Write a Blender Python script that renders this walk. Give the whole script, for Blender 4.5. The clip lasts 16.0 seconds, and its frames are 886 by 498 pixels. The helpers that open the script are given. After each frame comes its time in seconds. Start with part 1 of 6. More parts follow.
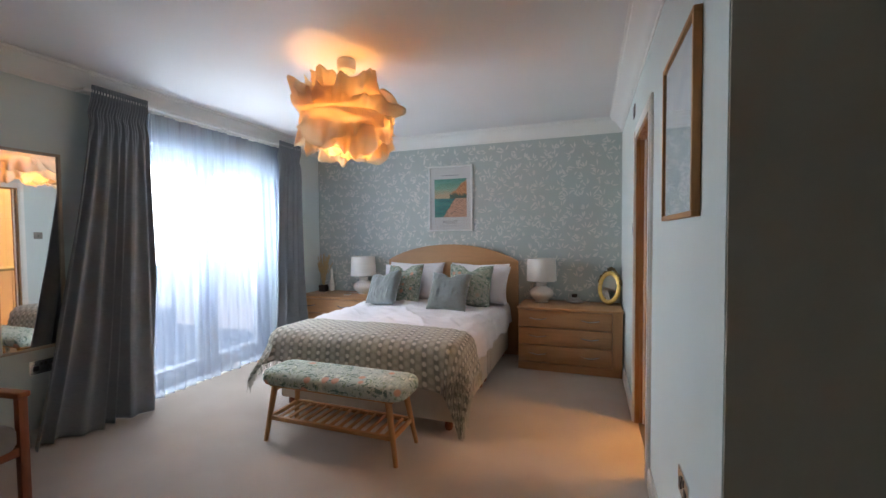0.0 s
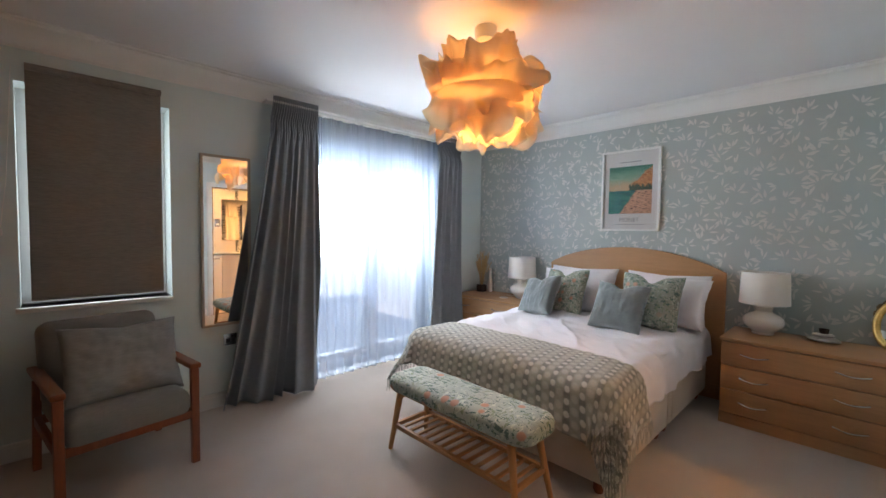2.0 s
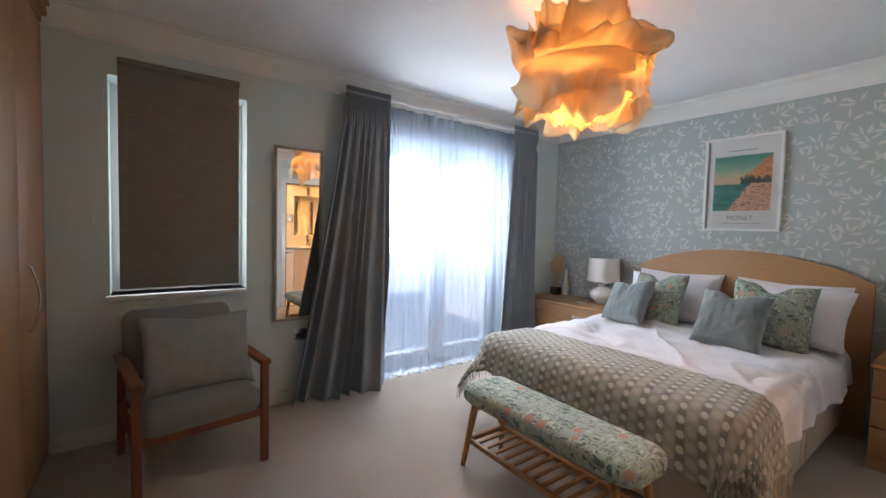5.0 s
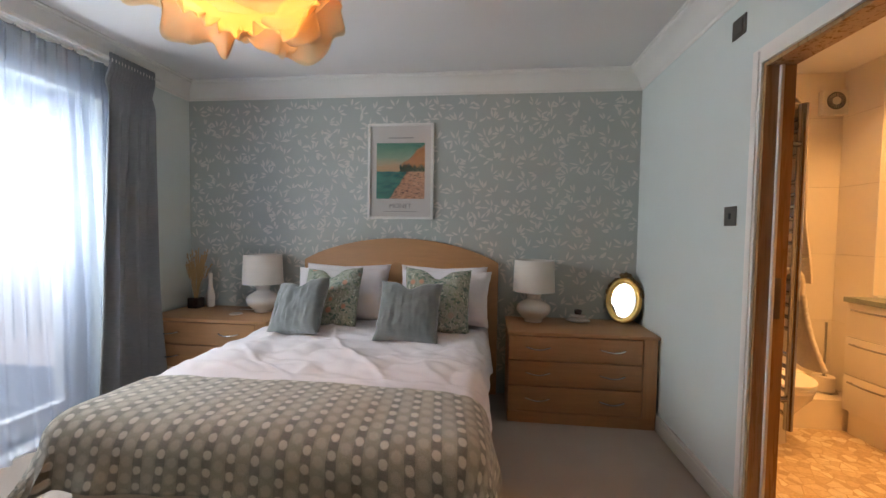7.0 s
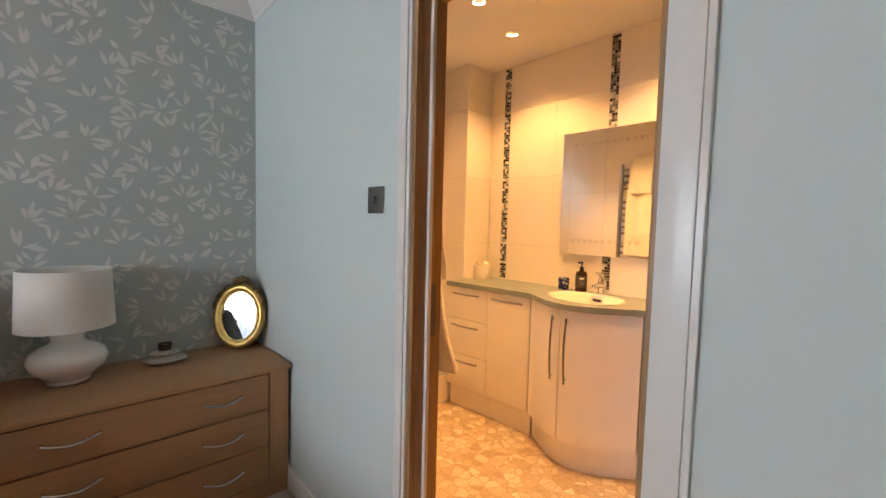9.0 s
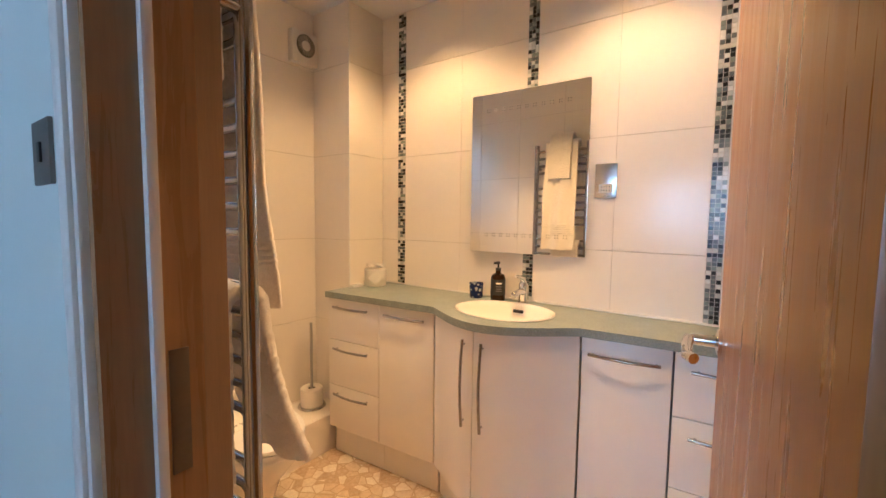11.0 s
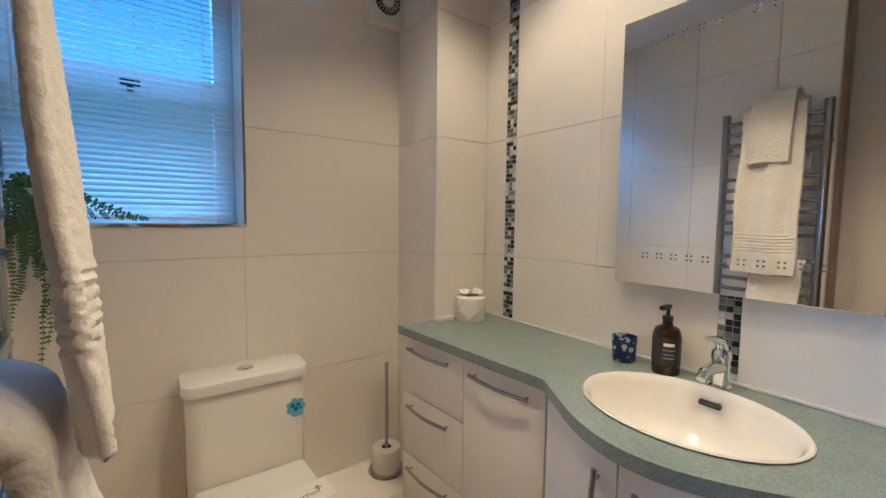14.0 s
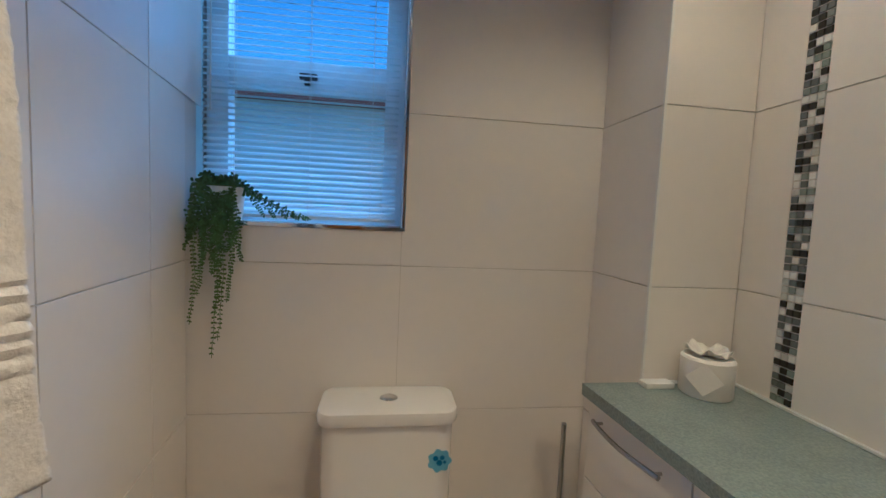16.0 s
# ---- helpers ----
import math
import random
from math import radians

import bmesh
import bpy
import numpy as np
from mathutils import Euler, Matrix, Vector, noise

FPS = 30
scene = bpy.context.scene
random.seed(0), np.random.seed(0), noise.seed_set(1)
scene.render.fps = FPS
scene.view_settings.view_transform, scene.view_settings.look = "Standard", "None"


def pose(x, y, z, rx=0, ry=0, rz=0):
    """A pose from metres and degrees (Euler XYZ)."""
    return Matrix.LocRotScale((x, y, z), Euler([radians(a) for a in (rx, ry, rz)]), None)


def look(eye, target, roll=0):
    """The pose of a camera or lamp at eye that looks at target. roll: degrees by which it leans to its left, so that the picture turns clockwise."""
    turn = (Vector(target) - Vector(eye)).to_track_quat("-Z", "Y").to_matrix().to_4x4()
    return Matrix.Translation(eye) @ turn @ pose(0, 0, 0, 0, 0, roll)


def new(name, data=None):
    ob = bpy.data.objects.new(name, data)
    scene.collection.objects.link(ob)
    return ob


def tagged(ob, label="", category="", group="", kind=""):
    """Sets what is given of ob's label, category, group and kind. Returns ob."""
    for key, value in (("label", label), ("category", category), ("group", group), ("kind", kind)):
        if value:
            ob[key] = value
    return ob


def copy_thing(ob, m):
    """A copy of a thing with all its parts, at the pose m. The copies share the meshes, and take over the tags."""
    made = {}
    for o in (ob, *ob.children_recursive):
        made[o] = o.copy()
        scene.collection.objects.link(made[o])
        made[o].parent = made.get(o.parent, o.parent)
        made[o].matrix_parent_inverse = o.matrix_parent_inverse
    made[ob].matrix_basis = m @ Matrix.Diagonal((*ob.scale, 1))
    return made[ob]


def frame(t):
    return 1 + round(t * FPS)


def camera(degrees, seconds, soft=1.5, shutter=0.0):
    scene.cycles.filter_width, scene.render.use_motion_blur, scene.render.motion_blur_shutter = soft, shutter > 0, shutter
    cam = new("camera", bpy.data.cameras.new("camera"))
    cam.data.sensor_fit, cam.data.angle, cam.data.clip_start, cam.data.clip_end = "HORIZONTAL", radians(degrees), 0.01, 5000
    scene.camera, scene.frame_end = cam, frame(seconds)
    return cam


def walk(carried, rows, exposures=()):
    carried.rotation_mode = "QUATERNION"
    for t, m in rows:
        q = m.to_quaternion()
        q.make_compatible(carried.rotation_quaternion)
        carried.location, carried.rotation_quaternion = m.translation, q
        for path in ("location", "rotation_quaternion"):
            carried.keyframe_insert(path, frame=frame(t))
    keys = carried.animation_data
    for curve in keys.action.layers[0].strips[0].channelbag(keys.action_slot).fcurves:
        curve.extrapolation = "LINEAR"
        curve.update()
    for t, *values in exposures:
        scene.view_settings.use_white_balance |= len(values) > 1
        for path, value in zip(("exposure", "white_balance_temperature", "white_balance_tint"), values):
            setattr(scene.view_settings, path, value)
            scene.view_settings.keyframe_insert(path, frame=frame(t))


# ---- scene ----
cam = camera(94.9, 16.0)
PATH = [
    (0, (0.025, 1.35, 1.334), (-0.653, 3.23, 1.261), -0.5),
    (0.5, (0.036, 1.526, 1.33), (-0.837, 3.323, 1.247), -0.3),
    (1, (0.019, 1.694, 1.338), (-1.053, 3.38, 1.25), 0.1),
    (1.5, (-0.004, 1.812, 1.33), (-1.256, 3.369, 1.248), 0.4),
    (2, (0.016, 1.903, 1.347), (-1.409, 3.303, 1.258), 0.7),
    (2.5, (0.061, 1.961, 1.347), (-1.517, 3.187, 1.258), 0.9),
    (3, (0.11, 1.984, 1.347), (-1.593, 3.028, 1.252), 1.0),
    (3.2, (0.11, 1.973, 1.345), (-1.629, 2.957, 1.251), 1.1),
    (5.3, (-0.332, 1.98, 1.321), (-1.863, 3.263, 1.217), 1.8),
    (5.5, (-0.39, 2.013, 1.316), (-1.81, 3.417, 1.21), 1.7),
    (6, (-0.506, 2.214, 1.269), (-1.586, 3.895, 1.18), 1.5),
    (6.5, (-0.656, 2.381, 1.251), (-1.312, 4.269, 1.17), 1.3),
    (7, (-0.778, 2.622, 1.272), (-1.004, 4.607, 1.187), 0.8),
    (7.5, (-0.798, 2.823, 1.271), (-0.591, 4.81, 1.17), 0.7),
    (8, (-0.701, 3.076, 1.27), (-0.046, 4.962, 1.168), 1.1),
    (8.5, (-0.577, 3.261, 1.268), (0.464, 4.965, 1.155), 1.2),
    (9, (-0.438, 3.486, 1.288), (0.919, 4.95, 1.164), 1.4),
    (9.5, (-0.311, 3.595, 1.271), (1.25, 4.838, 1.135), 1.7),
    (9.7, (-0.242, 3.635, 1.265), (1.369, 4.813, 1.128), 1.8),
    (11.8, (0.389, 3.958, 1.282), (2.014, 5.114, 1.127), 0.4),
    (12, (0.436, 3.986, 1.281), (2.046, 5.163, 1.125), 0.3),
    (12.5, (0.531, 4.052, 1.276), (2.097, 5.287, 1.123), 0.0),
    (13, (0.585, 4.095, 1.283), (2.067, 5.428, 1.116), -0.1),
    (13.5, (0.693, 4.173, 1.279), (2.055, 5.632, 1.142), 0.2),
    (14, (0.812, 4.242, 1.297), (1.978, 5.861, 1.153), 0.7),
    (14.5, (0.919, 4.295, 1.293), (1.785, 6.093, 1.156), 1.3),
    (15, (1.02, 4.36, 1.299), (1.626, 6.261, 1.155), 2.1),
    (15.5, (1.039, 4.452, 1.305), (1.45, 6.402, 1.134), 2.9),
    (16, (1.056, 4.616, 1.31), (1.333, 6.591, 1.157), 2.6),
]
EXPOSURES = [(0, 1.12, 6750, 11), (2.5, 1.15, 6950, 12), (6.2, 0.98, 6850, 11), (7.3, 0.80, 7700, 15), (8.3, 1.05, 7150, 13), (9.4, 1.05, 7050, 13), (11.8, 0.64, 3960, -2), (13, 0.54, 3740, -4), (14, 0.24, 3560, -5), (15, -0.10, 3430, -6), (16, -0.2, 3430, -5)]
walk(cam, [(t, look(eye, target, roll)) for t, eye, target, roll in PATH], EXPOSURES)

# ---- world, sun, large lights ----
world = bpy.data.worlds.new("sky")
scene.world = world
world.use_nodes = True
wn = world.node_tree
sky = wn.nodes.new("ShaderNodeTexSky")
sky.sky_type = "NISHITA"
sky.sun_disc = False
SUN_EL, SUN_AZ = radians(42), radians(85)
sky.sun_elevation, sky.sun_rotation = SUN_EL, SUN_AZ
wn.links.new(sky.outputs["Color"], wn.nodes["Background"].inputs["Color"])
wn.nodes["Background"].inputs["Strength"].default_value = 0.15

sun_dir = Vector((math.sin(SUN_AZ) * math.cos(SUN_EL), math.cos(SUN_AZ) * math.cos(SUN_EL), math.sin(SUN_EL)))
sun = new("sun", bpy.data.lights.new("sun", "SUN"))
sun.data.energy, sun.data.angle, sun.data.color = 3.0, radians(0.5), (1.0, 0.95, 0.88)
sun.matrix_world = look(sun_dir * 20, (0, 0, 0))

# Area lamps added as sky light, above or just outside garden doors and windows.
for nm, eye, aim, sx, sy, power in (("sky_west", (-4.7, 3.7, 3.45), (-2.2, 3.9, 0.6), 4.6, 2.0, 70.0), ("sky_north", (0.85, 7.35, 3.5), (0.8, 5.6, 1.3), 2.2, 1.5, 86.0),
                                       ("sky_garden_doors", (-3.64, 4.275, 1.55), (0, 4.0, 1.35), 1.4, 0.95, 32.0),
                                       ("sky_small_window", (-3.66, 2.17, 1.52), (0, 2.17, 1.52), 0.70, 1.25, 3.5)):
    al = new(nm, bpy.data.lights.new(nm, "AREA"))
    al.data.shape, al.data.size, al.data.size_y = "RECTANGLE", sx, sy
    al.data.energy, al.data.color = power, (0.74, 0.87, 1.0)
    al.matrix_world = look(eye, aim)

PENDANT = Vector((-1.475, 3.68, 2.075))
bulb_light = new("pendant_bulb_light", bpy.data.lights.new("pendant_bulb_light", "POINT"))
bulb_light.data.energy, bulb_light.data.color, bulb_light.data.shadow_soft_size = 4.6, (1.0, 0.45, 0.12), 0.05
bulb_light.location = PENDANT + Vector((0, 0, -0.03))

# Only the first place is known; the other three are unseen, added by estimate.
SPOTS = [(1.62, 5.12), (1.62, 4.22), (1.20, 5.02), (1.20, 4.22)]
CEIL = 2.475
for sx, sy in SPOTS:
    sp = new("downlight_beam", bpy.data.lights.new("downlight_beam", "SPOT"))
    sp.data.energy, sp.data.color = (28.0 if sx > 1.5 else 44.0), (1.0, 0.505, 0.165)
    sp.data.spot_size, sp.data.spot_blend = (radians(125), 0.6) if sx > 1.5 else (radians(84), 0.9)
    sp.data.shadow_soft_size = 0.03
    sp.location = (sx, sy, CEIL - 0.02)


# ---- materials ----
def srgb(h):
    c = [int(h[i:i + 2], 16) / 255 for i in (0, 2, 4)]
    return tuple(v / 12.92 if v <= 0.04045 else ((v + 0.055) / 1.055) ** 2.4 for v in c) + (1,)


class Nodes:
    """A node material under construction."""

    def __init__(self, name, rough=0.6, metal=0.0):
        self.m = bpy.data.materials.new(name)
        self.m.use_nodes = True
        self.t = self.m.node_tree
        self.b = self.t.nodes["Principled BSDF"]
        self.b.inputs["Roughness"].default_value, self.b.inputs["Metallic"].default_value = rough, metal
        self.pos = self.t.nodes.new("ShaderNodeNewGeometry").outputs["Position"]

    def node(self, kind, **props):
        n = self.t.nodes.new(kind)
        for k, v in props.items():
            if k in n.inputs:
                n.inputs[k].default_value = v
        return n

    def link(self, a, b):
        self.t.links.new(a, b)

    def scaled(self, sx, sy, sz, src=None, rot=(0, 0, 0)):
        n = self.t.nodes.new("ShaderNodeMapping")
        n.inputs["Scale"].default_value, n.inputs["Rotation"].default_value = (sx, sy, sz), rot
        self.link(src or self.pos, n.inputs["Vector"])
        return n.outputs["Vector"]

    def noise(self, scale, vec=None, detail=3.0, rough=0.55, dist=0.0):
        n = self.node("ShaderNodeTexNoise", Scale=scale, Detail=detail, Roughness=rough, Distortion=dist)
        self.link(vec or self.pos, n.inputs["Vector"])
        return n.outputs["Fac"]

    def ramp(self, fac, *stops):
        n = self.t.nodes.new("ShaderNodeValToRGB")
        e = n.color_ramp.elements
        while len(e) < len(stops):
            e.new(0.5)
        for el, (p, c) in zip(e, stops):
            el.position, el.color = p, c if len(c) == 4 else (*c, 1)
        self.link(fac, n.inputs["Fac"])
        return n.outputs["Color"]

    def mix(self, fac, a, b, mode="MIX"):
        n = self.t.nodes.new("ShaderNodeMix")
        n.data_type, n.blend_type = "RGBA", mode
        for s, v in ((n.inputs[0], fac), (n.inputs[6], a), (n.inputs[7], b)):
            if hasattr(v, "is_linked"):
                self.link(v, s)
            else:
                s.default_value = v
        return n.outputs[2]

    def math(self, op, a, b=0.0):
        n = self.t.nodes.new("ShaderNodeMath")
        n.operation = op
        for s, v in zip(n.inputs, (a, b)):
            if hasattr(v, "is_linked"):
                self.link(v, s)
            else:
                s.default_value = v
        return n.outputs[0]

    def bump(self, height, strength=0.3, dist=0.002):
        n = self.node("ShaderNodeBump", Strength=strength, Distance=dist)
        self.link(height, n.inputs["Height"])
        self.link(n.outputs["Normal"], self.b.inputs["Normal"])
        return self

    def colour(self, c):
        if hasattr(c, "is_linked"):
            self.link(c, self.b.inputs["Base Color"])
        else:
            self.b.inputs["Base Color"].default_value = c
        return self

    def put(self, name, v):
        self.b.inputs[name].default_value = v
        return self

    def roughen(self, fac, lo, hi):
        self.link(self.ramp(fac, (0.3, (lo,) * 3), (0.7, (hi,) * 3)), self.b.inputs["Roughness"])
        return self


def plain(name, c, rough=0.6, metal=0.0, vary=0.06, scale=6.0, grain=120.0, bump=0.15, dist=0.001):
    n = Nodes(name, rough, metal)
    lo = tuple(v * (1 - vary) for v in c[:3]) + (1,)
    hi = tuple(min(1, v * (1 + vary)) for v in c[:3]) + (1,)
    big, small = n.noise(scale), n.noise(grain)
    n.colour(n.mix(0.35, n.ramp(big, (0.3, lo), (0.7, hi)), n.ramp(small, (0.3, lo), (0.7, hi))))
    n.bump(small, bump, dist)
    return n.m


def wood(name, c, axis="x", rough=0.4, contrast=0.16, fine=1.0):
    n = Nodes(name, rough)
    s = {"x": (1.2, 22, 22), "y": (22, 1.2, 22), "z": (22, 22, 1.2)}[axis]
    v = n.scaled(*(k * fine for k in s))
    g = n.noise(2.4, v, 5.0, 0.6, 0.6)
    f = n.noise(14.0, v, 2.0)
    lo = tuple(k * (1 - contrast) for k in c[:3]) + (1,)
    hi = tuple(k * (1 + contrast) for k in c[:3]) + (1,)
    n.colour(n.mix(0.3, n.ramp(g, (0.25, lo), (0.75, hi)), n.ramp(f, (0.3, lo), (0.7, hi))))
    n.roughen(g, rough - 0.06, rough + 0.1)
    n.bump(f, 0.12, 0.0006)
    return n.m


def fabric(name, c, c2=None, rough=0.9, scale=420.0, slub=0.0, bump=0.5, sheen=0.2):
    n = Nodes(name, rough)
    c2 = c2 or tuple(k * 0.82 for k in c[:3]) + (1,)
    w = n.noise(scale, None, 2.0)
    big = n.noise(9.0, None, 4.0)
    col = n.mix(0.4, n.ramp(w, (0.3, c2), (0.7, c)), n.ramp(big, (0.3, c2), (0.7, c)))
    if slub:
        sl = n.noise(6.0, n.scaled(4, 4, 90), 3.0)
        col = n.mix(slub, col, n.ramp(sl, (0.35, c2), (0.65, c)))
    n.colour(col).put("Sheen Weight", sheen)
    n.bump(w, bump, 0.0012)
    return n.m


def floral(name, base, scale=1.0):
    """Printed cotton: sage ground with leaf strokes, coral flowers and dark specks."""
    n = Nodes(name, 0.85)
    v1 = n.scaled(26 * scale, 70 * scale, 40 * scale, None, (0.3, 0.2, 0.5))
    v2 = n.scaled(70 * scale, 26 * scale, 40 * scale, None, (0.5, 0.3, -0.6))
    leaf = n.noise(1.0, v1, 2.0, 0.5, 1.2)
    leaf2 = n.noise(1.0, v2, 2.0, 0.5, 1.2)
    vor = n.node("ShaderNodeTexVoronoi", Scale=15.0 * scale)
    n.link(n.pos, vor.inputs["Vector"])
    flow = n.ramp(vor.outputs["Distance"], (0.22, (1, 1, 1)), (0.30, (0, 0, 0)))
    pick = n.ramp(vor.outputs["Color"], (0.50, (0, 0, 0)), (0.53, (1, 1, 1)))
    col = n.mix(n.ramp(leaf, (0.56, (0, 0, 0)), (0.60, (1, 1, 1))), base, srgb("627a70"))
    col = n.mix(n.ramp(leaf2, (0.60, (0, 0, 0)), (0.63, (1, 1, 1))), col, srgb("8b9a80"))
    col = n.mix(n.ramp(leaf2, (0.36, (1, 1, 1)), (0.39, (0, 0, 0))), col, srgb("cfd6c4"))
    col = n.mix(n.math("MULTIPLY", flow, pick), col, srgb("c79780"))
    n.colour(col)
    n.bump(n.noise(500.0), 0.4, 0.0008)
    return n.m


WALLS = plain("pale duck-egg wall paint", srgb("d6dfdb"), 0.75, vary=0.025, scale=2.0, grain=160, bump=0.12)
HALL = plain("taupe hall paint", srgb("cabfae"), 0.75, vary=0.03, scale=2.0, grain=160, bump=0.12)
CEILING = plain("white ceiling paint", srgb("e6e4e2"), 0.85, vary=0.02, scale=2.0, grain=120, bump=0.15)
COVING = plain("white coving paint", srgb("e8e6e0"), 0.6, vary=0.02)
GLOSS = plain("white gloss wood paint", srgb("e9e6df"), 0.28, vary=0.02, bump=0.08)
PAPER = plain("sage wallpaper ground", srgb("b2b9b4"), 0.6, vary=0.04, scale=5, grain=260, bump=0.2)
SPRIG = plain("pearl leaf print", srgb("d5d3cc"), 0.45, vary=0.08, scale=9, grain=200, bump=0.1)


def carpet_mat():
    n = Nodes("beige loop carpet", 0.95)
    a, b, big = n.noise(260.0, None, 3.0), n.noise(900.0, None, 2.0), n.noise(2.2, None, 5.0)
    c = n.mix(0.5, n.ramp(a, (0.3, srgb("a8978a")), (0.7, srgb("d2c3b6"))), n.ramp(big, (0.35, srgb("b8a89a")), (0.65, srgb("cdbfb2"))))
    n.colour(c).put("Sheen Weight", 0.3)
    n.bump(n.math("ADD", a, b), 0.7, 0.004)
    return n.m


CARPET = carpet_mat()
BEECH = wood("honey beech veneer", srgb("b0835a"), "x", 0.42)
BEECH_V = wood("honey beech upright veneer", srgb("b4875e"), "z", 0.36)
OAKD = wood("golden oak door veneer", srgb("8c5c22"), "z", 0.3)
# Darker, greyer copy of the lining oak; the board's shade is in the colour.
OAKJ = wood("oak board with shade in its colour", srgb("86705c"), "z", 0.4)
OAKV = wood("oak door lining", srgb("a5835c"), "z", 0.28)
HEADW = wood("light oak headboard", srgb("b98b60"), "x", 0.5, 0.12)
BENCHW = wood("oiled oak", srgb("b98552"), "z", 0.5, 0.2)
BENCHX = wood("oiled oak rail", srgb("b98552"), "x", 0.5, 0.2)
TEAK = wood("dark teak", srgb("86482a"), "z", 0.4, 0.3)
TEAKX = wood("dark teak arm", srgb("864822"), "x", 0.38, 0.3)
CURTAIN = fabric("grey linen curtain", srgb("91969b"), srgb("767b81"), slub=0.5, bump=0.6)
CHAIRF = fabric("grey wool upholstery", srgb("929089"), srgb("787672"), slub=0.35)
CUSHG = fabric("grey cotton cushion", srgb("a6a49e"), srgb("8a8986"), slub=0.5)
VELVET = fabric("blue-grey velvet", srgb("858b8a"), srgb("6a706f"), scale=260, sheen=0.8, slub=0.3)
LINEN = fabric("white cotton bedding", srgb("eeeaec"), srgb("e2dde0"), scale=700, bump=0.2)
DIVAN = fabric("cream divan fabric", srgb("d6cabb"), srgb("c5b8a8"), scale=500)
TOWEL = fabric("white terry towel", srgb("ebe5de"), srgb("d6cec6"), scale=230, bump=1.0, sheen=0.4)
FLORAL = floral("sage floral print", srgb("b1bbb0"), 0.68)
FLORALC = floral("sage floral cushion print", srgb("a3a79a"), 0.85)
SHADE = fabric("cream linen lampshade", srgb("e9e2d8"), srgb("dcd4c8"), scale=500, bump=0.3)
CERAMIC = plain("ivory ceramic", srgb("ece4da"), 0.25, vary=0.03, bump=0.05)
PORCELAIN = plain("white glazed porcelain", srgb("f0ebe4"), 0.12, vary=0.01, bump=0.02)
CHROME = plain("polished chrome", (0.78, 0.79, 0.8, 1), 0.09, 1.0, vary=0.01, bump=0.01)
BRUSHED = plain("brushed steel", (0.5, 0.5, 0.5, 1), 0.38, 1.0, vary=0.06, bump=0.1)
BRASS = plain("antique brass switch plate", (0.22, 0.20, 0.18, 1), 0.42, 0.8, vary=0.1)
GOLD = plain("aged gilt", (0.75, 0.50, 0.16, 1), 0.3, 1.0, vary=0.2, scale=60, bump=0.25)
GILTD = plain("dark gilt ornament", (0.22, 0.15, 0.07, 1), 0.5, 0.8, vary=0.4, scale=90, bump=0.6)
# Chrome with the dark reflections of pulls and radiator put into its colour.
PULL = plain("reflection-darkened chrome", (0.42, 0.42, 0.43, 1), 0.14, 1.0, vary=0.02, bump=0.01)
STEELH = plain("satin nickel", (0.62, 0.62, 0.62, 1), 0.25, 1.0, vary=0.03)
WHITEP = plain("white plastic", srgb("e9e7e2"), 0.4, vary=0.02)
BLACKP = plain("black plastic", (0.02, 0.02, 0.022, 1), 0.4)
UPVC = plain("white window frame", srgb("eceff2"), 0.35, vary=0.02)
TILE = plain("ivory glazed tile", srgb("efe9e1"), 0.15, vary=0.02, scale=1.5, grain=30, bump=0.03, dist=0.002)
TILE.node_tree.nodes["Principled BSDF"].inputs["Specular IOR Level"].default_value = 0.32
GROUT = plain("pale grout", srgb("d2cabf"), 0.8, vary=0.03)
UNIT = plain("ivory gloss cabinet door", srgb("f2ede6"), 0.2, vary=0.015, bump=0.02)
GREYED = plain("grey cabinet edge", srgb("8c8a8c"), 0.5)
PAPERW = plain("white tissue", srgb("efeae2"), 0.95, vary=0.03, grain=90, bump=0.5)
LEAF = plain("deep green foliage", (0.09, 0.17, 0.05, 1), 0.5, vary=0.5, scale=40, bump=0.1)
GRASSES = plain("straw pampas", srgb("c2a273"), 0.9, vary=0.25, scale=60)
SMOKE = plain("brown smoked glass", (0.05, 0.03, 0.025, 1), 0.15)
STONE = plain("grey pebble", srgb("b8b1a8"), 0.7, vary=0.15, scale=50)
BLIND = fabric("charcoal textured blind fabric", srgb("988f85"), srgb("776f67"), slub=0.6, scale=300)


def worktop_mat():
    n = Nodes("grey-green speckled laminate", 0.32)
    a, b = n.noise(190.0, None, 3.0), n.noise(14.0, None, 4.0)
    n.colour(n.mix(0.45, n.ramp(b, (0.3, srgb("7a8683")), (0.7, srgb("929c98"))), n.ramp(a, (0.35, srgb("6e7a79")), (0.65, srgb("a2aba7")))))
    n.bump(a, 0.08, 0.0005)
    return n.m


def pebble_floor_mat():
    n = Nodes("broken-stone vinyl", 0.35)
    v = n.scaled(1, 1, 0)
    w = n.node("ShaderNodeTexVoronoi", Scale=17.0)
    w2 = n.node("ShaderNodeTexVoronoi", Scale=17.0)
    w2.feature = "DISTANCE_TO_EDGE"
    for k in (w, w2):
        n.link(v, k.inputs["Vector"])
    sep = n.t.nodes.new("ShaderNodeSeparateColor")
    n.link(w.outputs["Color"], sep.inputs["Color"])
    stone = n.ramp(sep.outputs[0], (0.0, srgb("b39673")), (0.35, srgb("d3ba9a")), (0.65, srgb("dccab0")), (1.0, srgb("efe6d6")))
    stone = n.mix(0.25, stone, n.ramp(n.noise(60.0), (0.3, srgb("9a8060")), (0.7, srgb("f0e6d6"))))
    edge = n.ramp(w2.outputs["Distance"], (0.03, (0, 0, 0)), (0.06, (1, 1, 1)))
    n.colour(n.mix(edge, srgb("c2a988"), stone))
    n.bump(edge, 0.3, 0.001)
    return n.m


